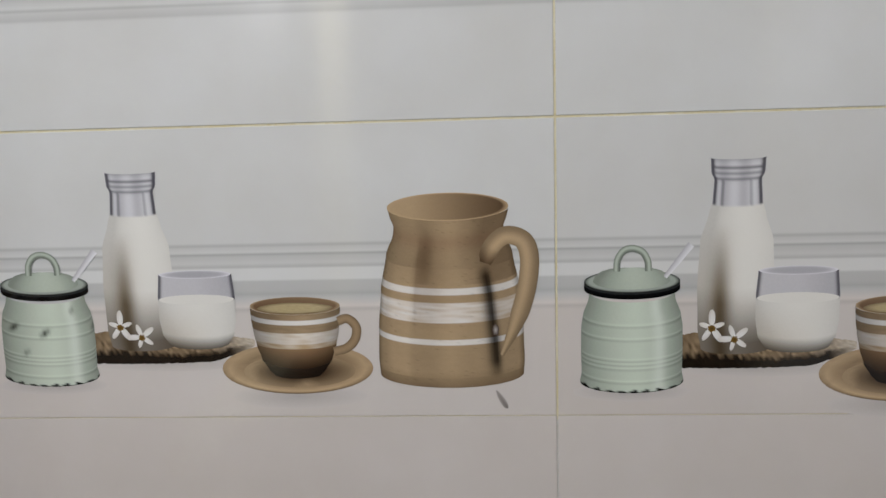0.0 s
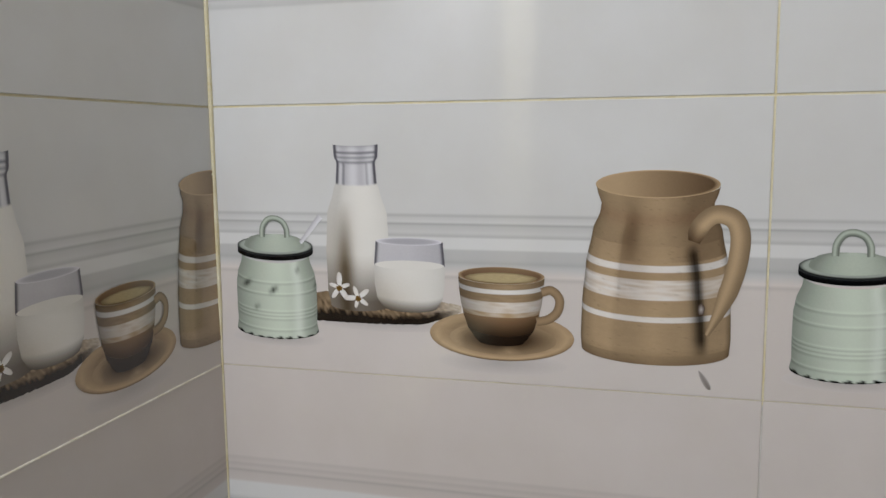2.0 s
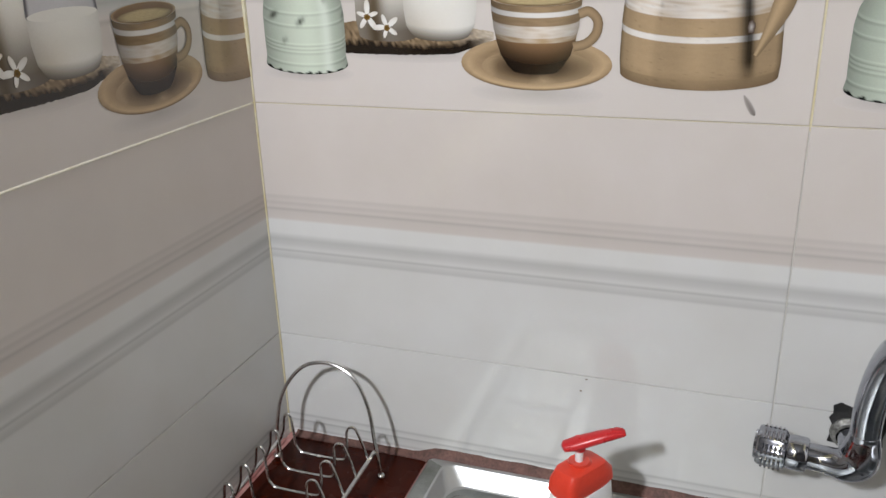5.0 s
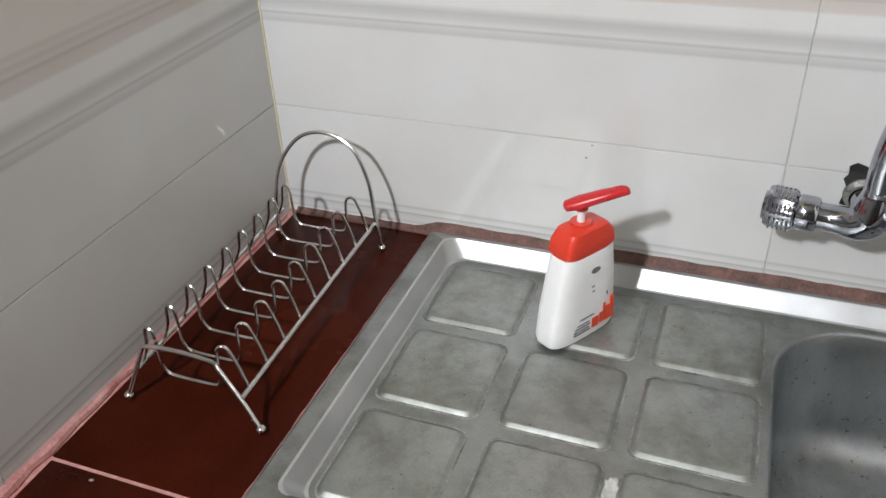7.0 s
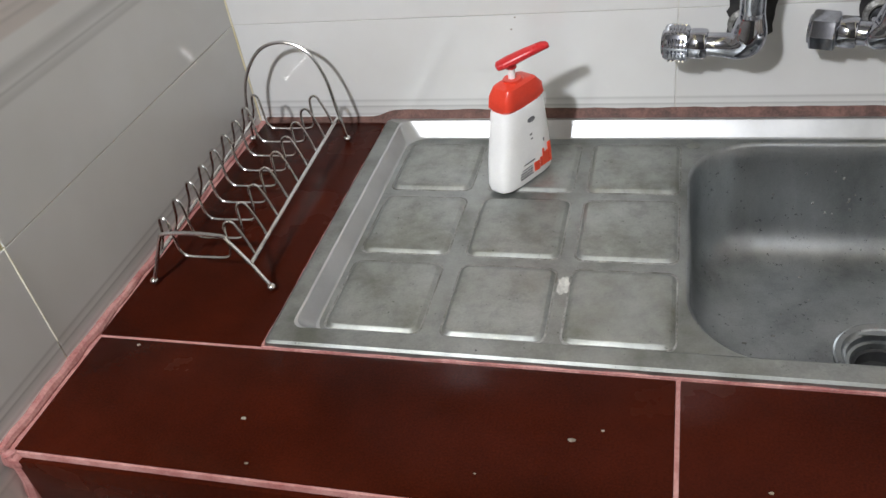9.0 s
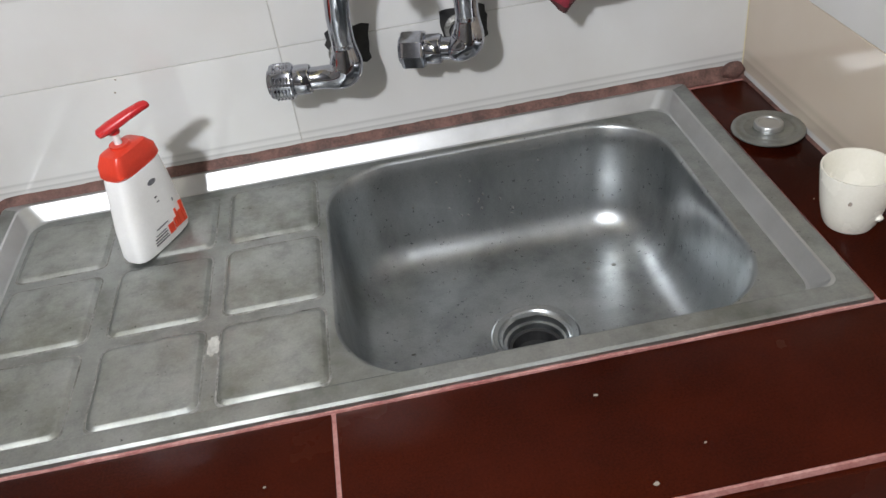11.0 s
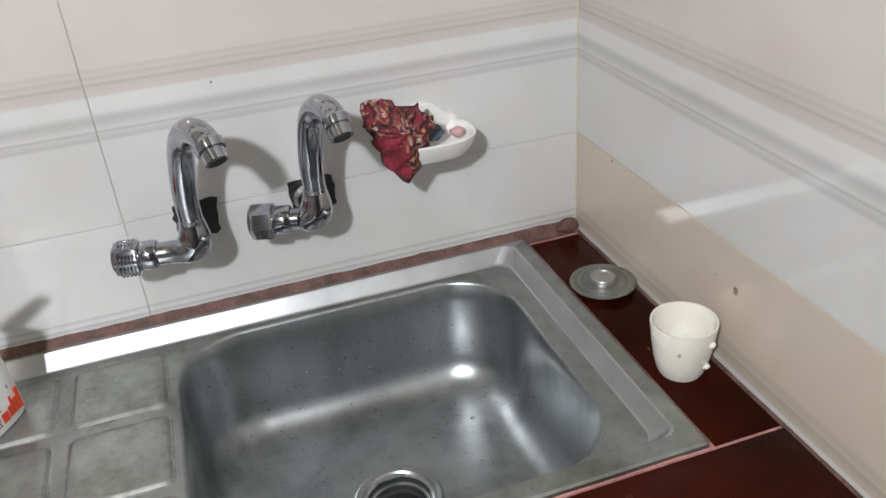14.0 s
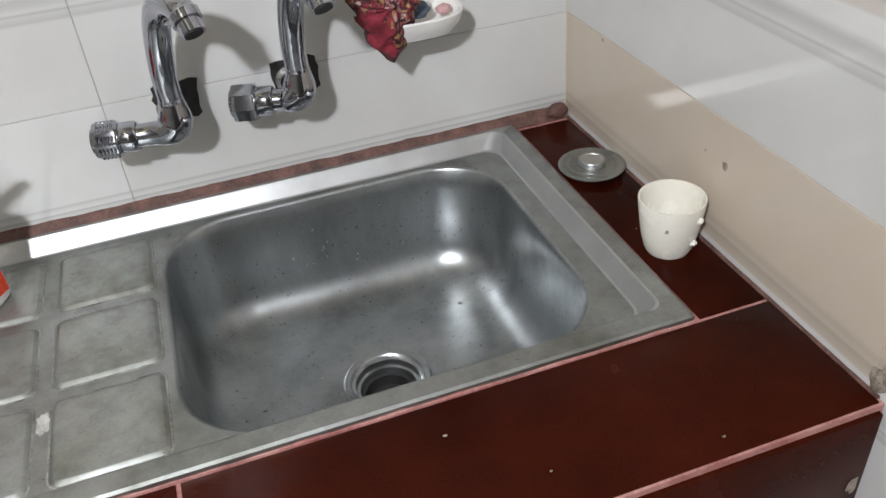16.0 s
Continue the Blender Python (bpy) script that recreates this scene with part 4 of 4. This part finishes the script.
def bottle_ink(s, v):
    if v > 0.214:
        c = blend((0.64, 0.64, 0.65), GLASS, 0.30 + 0.40 * math.sin(s * 4.0 + 0.6) ** 2)
        c = blend(c, (0.09, 0.085, 0.11), 0.9 * math.exp(-((abs(s) - 0.93) / 0.08) ** 2) + (0.55 * math.exp(-((s + 0.62) / 0.06) ** 2) + 0.4 * math.exp(-((s - 0.55) / 0.05) ** 2) if v < 0.238 else 0))
        for line in (0.2560, 0.2490, 0.2435, 0.2385):
            c = blend(c, (0.15, 0.145, 0.17), 0.75 * math.exp(-((v - line) / 0.0011) ** 2))
        return c
    c = tone(MILK, 0.80 + 0.24 * max(0, 1 - (s - 0.25) ** 2))
    low = max(0.0, min(1.0, (0.200 - v) / 0.075))
    c = blend(c, (0.20, 0.145, 0.078), 1.0 * low * math.exp(-((s + 0.42) / 0.27) ** 2))
    c = blend(c, (0.44, 0.38, 0.29), 0.35 * low * max(0, -s))
    return blend(c, (0.125, 0.085, 0.045), max(0, min(1, (0.140 - v) / 0.052)) * (0.74 + 0.14 * s))


def glass_ink(s, v):
    if v > 0.126:
        c = blend((0.56, 0.555, 0.57), GLASS, 0.35 + 0.45 * max(0, s))
        return blend(c, (0.12, 0.115, 0.14), 0.85 * math.exp(-((abs(s) - 0.97) / 0.05) ** 2))
    c = tone(MILK, 0.82 + 0.2 * max(0, 1 - (s - 0.05) ** 2))
    c = blend(c, (0.34, 0.27, 0.17), 0.45 * max(0, min(1, (0.122 - v) / 0.04)) * max(0, min(1, 0.45 - 0.8 * s)))
    return blend(c, (0.10, 0.072, 0.042), max(0, min(1, (0.093 - v) / 0.013)) * 0.80)


def mat_ink(i, j):
    strand = 0.5 + 0.5 * noise.noise(Vector((i * 60 + j * 22, j * 5 - i * 8, 3)))
    fleck = 0.5 + 0.5 * noise.noise(Vector((i * 140, j * 26, 7)))
    straw = blend((0.085, 0.050, 0.026), (0.50, 0.36, 0.21), 1.5 * strand * (0.55 + 0.6 * fleck) - 0.10)
    if i > 0.72:
        straw = blend(straw, (0.60, 0.54, 0.45), min(1, (i - 0.72) * 4) * (0.5 + 0.4 * fleck))
    edge = max(0.0, min(1.0, (j - 0.50 - 0.12 * strand) / 0.10)) * (1 if i < 0.84 else max(0, (1 - i) / 0.16))
    return blend(straw, blend((0.030, 0.019, 0.012), (0.14, 0.09, 0.05), 0.8 * fleck * strand), edge)


def mat_spot(i, j):
    u = 0.120 + 0.172 * i
    top = 0.091 + 0.004 * math.sin(i * 9) - 0.010 * i
    low = 0.0590 - 0.0025 * math.sin(i * 3) + 0.004 * i + 0.022 * max(0, i - 0.74) ** 1.2 * 3
    return u, top + (low - top) * j + 0.0014 * noise.noise(Vector((i * 40, j, 0)))


PETAL, HEART = (0.68, 0.67, 0.645), (0.20, 0.10, 0.03)


def print_set(limit):
    """All ink of one picture tile, back to front."""
    lim = limit
    out = [
        ("printed_mat", ink_sheet("printed_mat", 60, 8, mat_spot, mat_ink, 0.0003)),
        ("printed_bottle", pot("printed_bottle", 0.1745, [(0.257, 0.0262), (0.243, 0.0255), (0.238, 0.0225), (0.217, 0.0238), (0.205, 0.0272), (0.180, 0.0350), (0.137, 0.0372), (0.095, 0.0362), (0.078, 0.0330)], 0.002, 0.006, bottle_ink, 0.0005)),
        ("printed_glass", pot("printed_glass", 0.2340, [(0.152, 0.0382), (0.127, 0.0402), (0.105, 0.0400), (0.090, 0.0378), (0.080, 0.0320)], 0.004, 0.007, glass_ink, 0.0007)),
        ("printed_glass_rim", ellipse("printed_glass_rim", 0.234, 0.1515, 0.0375, 0.0042, lambda a, b, j: blend((0.42, 0.41, 0.44), (0.66, 0.65, 0.68), j ** 6), 0.0009)),
        ("printed_milk_top", ellipse("printed_milk_top", 0.234, 0.1255, 0.0395, 0.0052, lambda a, b, j: tone(MILK, 1.0), 0.0009)),
    ]
    for k, (u, v, r) in enumerate(((0.152, 0.098, 0.013), (0.174, 0.087, 0.012))):
        for p in range(5):
            a = radians(90 + 72 * p + 20 * k)
            q = (u + r * 0.62 * math.cos(a), v + r * 0.62 * math.sin(a))
            r2 = r * (1.15 - 0.30 * ((p * 2 + k) % 3) / 2)
            q = (u + r2 * 0.62 * math.cos(a), v + r2 * 0.62 * math.sin(a))
            me = ink_sheet("printed_petal", 14, 4, lambda i, j, q=q, a=a, r=r2: (q[0] + j * r * (0.55 * math.cos(i * 6.2832) * math.cos(a) - 0.22 * math.sin(i * 6.2832) * math.sin(a)),
                                                                                 q[1] + j * r * (0.55 * math.cos(i * 6.2832) * math.sin(a) + 0.22 * math.sin(i * 6.2832) * math.cos(a))), lambda i, j: blend(tone(PETAL, 1.02), (0.36, 0.27, 0.16), 0.35 * j * (0.5 + 0.5 * math.sin(i * 6.28 + 1))), 0.0010 + 0.0001 * k)
            out.append(("printed_petal", me))
        out.append(("printed_flower_heart", ellipse("printed_flower_heart", u, v - 0.001, 0.0035, 0.0032, lambda a, b, j: blend(HEART, (0.45, 0.30, 0.06), 0.5 * j), 0.0013, wob=0.5)))
    out += [
        ("printed_saucer", ellipse("printed_saucer", 0.335, 0.0520, 0.0785, 0.0272, lambda a, b, j: blend(tone(TAN, 1.06 - 0.10 * b + 0.16 * math.exp(-((j - 0.93) / 0.03) ** 2)), UMBER, 0.34 * max(0, min(1, (0.72 - j) / 0.08)) + 0.24 * math.exp(-((j - 0.71) / 0.03) ** 2) + 0.62 * max(0, min(1, (j - 0.955) / 0.03)) * max(0, -b + 0.25) + 0.14 * max(0, 1 - abs(j - 0.80) / 0.08) + 0.12 * noise.noise(Vector((a * 9, b * 16, 2)))), 0.0004)),
        ("printed_saucer_gloss", ellipse("printed_saucer_gloss", 0.337, 0.0490, 0.058, 0.0175, lambda a, b, j: blend(tone(UMBER, 0.7), tone(TAN, 0.92), 0.75 * j ** 1.6 + 0.12 + 0.45 * max(0, math.sin(a * 6 + 0.8)) ** 3 * j - 0.35 * max(0, 1 - j * 1.3)), 0.0005)),
        ("printed_cup", pot("printed_cup", 0.3355, [(0.117, 0.0465), (0.104, 0.0458), (0.090, 0.0440), (0.077, 0.0412), (0.062, 0.0365), (0.052, 0.0300), (0.046, 0.0245)], 0.009, 0.005, cup_ink, 0.0006)),
        ("printed_cup_rim", ellipse("printed_cup_rim", 0.3355, 0.1175, 0.0465, 0.0092, lambda a, b, j: tone(TAN, 1.0) if j > 0.9 else blend((0.17, 0.070, 0.028), TAN, 0.30 + 0.25 * b), 0.0008)),
        ("printed_coffee", ellipse("printed_coffee", 0.3355, 0.1150, 0.0385, 0.0058, lambda a, b, j: blend((0.52, 0.42, 0.23), UMBER, 0.08 + 1.6 * max(0, j - 0.72) + 0.15 * noise.noise(Vector((a * 9, b * 9, 0)))), 0.0009, wob=0.05)),
        ("printed_cup_handle", band("printed_cup_handle", [(0.379, 0.1010), (0.389, 0.1035), (0.3975, 0.0950), (0.3960, 0.0820), (0.387, 0.0730), (0.374, 0.0695)], 0.0095, lambda s, j: tone(blend(TAN, UMBER, 0.3), 0.75 + 0.4 * (1 - s * s)), 0.0007)),
        ("printed_jug", pot("printed_jug", 0.4940, [(0.214, 0.0600), (0.208, 0.0585), (0.196, 0.0545), (0.188, 0.0555), (0.169, 0.0630), (0.134, 0.0695), (0.093, 0.0730), (0.060, 0.0738), (0.046, 0.0728)], 0.0120, 0.0160, jug_ink, 0.0005, lim, 64, 150)),
        ("printed_jug_rim", ellipse("printed_jug_rim", 0.4935, 0.2150, 0.0602, 0.0140, lambda a, b, j: tone(TAN, 1.35 - 0.25 * abs(a)) if j > 0.91 else blend(tone(TAN, 1.05), UMBER, max(0, min(1, 0.30 + 0.50 * a))), 0.0007, lim)),
    ]
    # contact shade under saucer, jar and mat, put into the picture's ink
    for u, v, ru, rv in ((0.336, 0.022, 0.070, 0.013), (0.074, 0.036, 0.058, 0.010), (0.200, 0.060, 0.085, 0.010)):
        if u + ru < lim:
            out.append(("printed_contact_shade", ellipse("printed_contact_shade", u, v, ru, rv, lambda a, b, j: tone(BEIGE, 0.72 + 0.155 * j), 0.0002, lim)))
    if lim > 0.55:
        out.append(("printed_jug_handle", band("printed_jug_handle", [(0.530, 0.158), (0.536, 0.174), (0.550, 0.1855), (0.567, 0.181), (0.5735, 0.165), (0.572, 0.140), (0.566, 0.115), (0.556, 0.088), (0.545, 0.064)],
                                               lambda j: (0.0165 + 0.0025 * math.sin(j * 3.0)) * min(1, 0.70 + 5 * j, 0.25 + 3.5 * (1 - j)), lambda s, j: blend(tone(TAN, 0.72 + 0.44 * math.exp(-((s - 0.25) / 0.65) ** 2) - 0.10 * j), UMBER, 0.75 * max(0, 1 - j / 0.13)), 0.0009, lim)))
        out.append(("printed_reflection", band("printed_reflection", [(0.5385, 0.0270), (0.5425, 0.0200), (0.5475, 0.0115), (0.5500, 0.0080)], lambda j: 0.0012 + 0.0050 * math.sin(j * 3.14) ** 0.8, lambda s, j: blend((0.15, 0.12, 0.10), BEIGE, 0.20 + 0.35 * s * s + 0.25 * (1 - j)), 0.0004, lim)))
        out.append(("printed_glint", ellipse("printed_glint", 0.5390, 0.0900, 0.0034, 0.0062, lambda a, b, j: blend((0.52, 0.51, 0.49), UMBER, 0.2 + 0.7 * j), 0.0008, lim, wob=0.2)))
    return out


def jar_prints(ink):
    return [
        ("printed_jar", pot("printed_jar", 0.0740, [(0.134, 0.0415), (0.127, 0.0425), (0.112, 0.0480), (0.100, 0.0498), (0.075, 0.0500), (0.056, 0.0495), (0.047, 0.0512)], 0.0110, 0.0125, ink, 0.0004)),
        ("printed_jar_band", pot("printed_jar_band", 0.0740, [(0.1435, 0.0468), (0.1365, 0.0468)], 0.0100, 0.0105, lambda s, v: blend((0.010, 0.012, 0.013), (0.12, 0.13, 0.13), 0.5 * math.exp(-((v - 0.142) / 0.0015) ** 2)), 0.0006, nv=8)),
        ("printed_jar_mouth", ellipse("printed_jar_mouth", 0.0740, 0.1435, 0.0468, 0.0108, lambda a, b, j: (0.03, 0.034, 0.034) if j > 0.9 else blend(MINT, (0.3, 0.33, 0.30), 0.6), 0.0007)),
        ("printed_jar_lid", pot("printed_jar_lid", 0.0735, [(0.1565, 0.006), (0.1560, 0.020), (0.1530, 0.030), (0.1480, 0.036), (0.1440, 0.0375)], 0.0, 0.0085, lambda s, v: tone(MINT, 0.60 + 0.36 * max(0, 1 - (s - 0.1) ** 2)), 0.0009, nv=16)),
        ("printed_jar_knob", band("printed_jar_knob", [(0.0590, 0.153), (0.0600, 0.164), (0.0660, 0.1725), (0.0750, 0.1745), (0.0840, 0.1710), (0.0890, 0.163), (0.0900, 0.153)], 0.0068, lambda s, j: tone(MINT, 0.45 + 0.5 * math.exp(-((s + 0.2) / 0.6) ** 2)), 0.0011)),
        ("printed_spoon", band("printed_spoon", [(0.106, 0.147), (0.116, 0.159), (0.131, 0.1775)], lambda j: 0.004 + 0.003 * j, lambda s, j: blend((0.40, 0.39, 0.41), (0.74, 0.74, 0.75), 0.5 + 0.4 * s), 0.0010)),
    ]


# ---- wall tiles, laid as single pieces ----
def tile_mesh(w, h0, h1, material, side, low, top):
    me = bpy.data.meshes.new("tile")
    bm = box(side / 2, w - side / 2, 0.0, 0.006, h0 + low / 2, h1 - top / 2, 0.0005, segments=1)
    smooth(bm, 30)
    bm.to_mesh(me)
    bm.free()
    me.materials.append(material)
    return me


MESHES = {}


def lay(wall, place, rz, w, h0, h1, material):
    high = place[2] > 1.3
    gaps = (JOINT if high else 0.0013, JOINT if place[2] > 1.4 else 0.0010, JOINT if high else 0.0010)
    key = (round(w, 4), h0, h1, material.name, gaps)
    if key not in MESHES:
        MESHES[key] = tile_mesh(w, h0, h1, material, *gaps)
    ob = new("tile", MESHES[key])
    ob.matrix_world = pose(*place, 0, 0, rz)
    ob.parent = wall
    return ob


JARS, CHIPPED = jar_prints(jar_ink), jar_prints(chipped_jar_ink)
FULL_PRINT = print_set(9.0)
PICTURE = {0: FULL_PRINT, 1: FULL_PRINT, 2: print_set(0.503)}


def picture(tile, which, jars):
    for name, me in PICTURE[which] + jars:
        ob = new(name, me)
        ob.parent = tile
        if which == 1:   # this tile's print is lowered and stretched to fit the camera's view
            ob.scale.z, ob.location.z = 1.05, -0.0132


def row_material(z, wall):
    if abs(z - 1.35) < 0.01:
        return TILE_D
    if abs(z - 0.75) < 0.01 and wall is not wall_right:
        return TILE_D
    if abs(z - 0.75) < 0.01:
        return TILE_WARMED
    return TILE_W if z > 0.7 else TILE_D


for r in range(9):
    z = 0.15 + 0.3 * r - 0.3
    h0 = 0.15 if r == 0 else 0.0
    for wall, cols in ((wall_back, ((0.0, 0.6), (0.6, W - 0.6))), (wall_left, ((-0.505, 0.505), (-1.105, 0.6), (-1.705, 0.6), (-2.305, 0.6), (-2.905, 0.6))), (wall_right, ((0.0, 0.6), (-0.6, 0.6)))):
        if wall is wall_back and z < 0.7:
            continue
        for k, (a, w) in enumerate(cols):
            if wall is wall_left and k in (1, 2, 3) and 1.0 < z < 2.5:
                continue
            mat_r = row_material(z, wall)
            if wall is wall_back:
                t = lay(wall, (a, 0, z), 0, w, h0, 0.3, mat_r)
            elif wall is wall_left:
                t = lay(wall, (0, a, z), 90, w, h0, 0.3, mat_r)
            else:
                t = lay(wall, (W, a, z), -90, w, h0, 0.3, mat_r)
            if abs(z - 1.35) < 0.01:
                if wall is wall_back:
                    picture(t, k, CHIPPED if k == 0 else JARS)
                elif wall is wall_left and k == 0:
                    picture(t, 2, JARS)
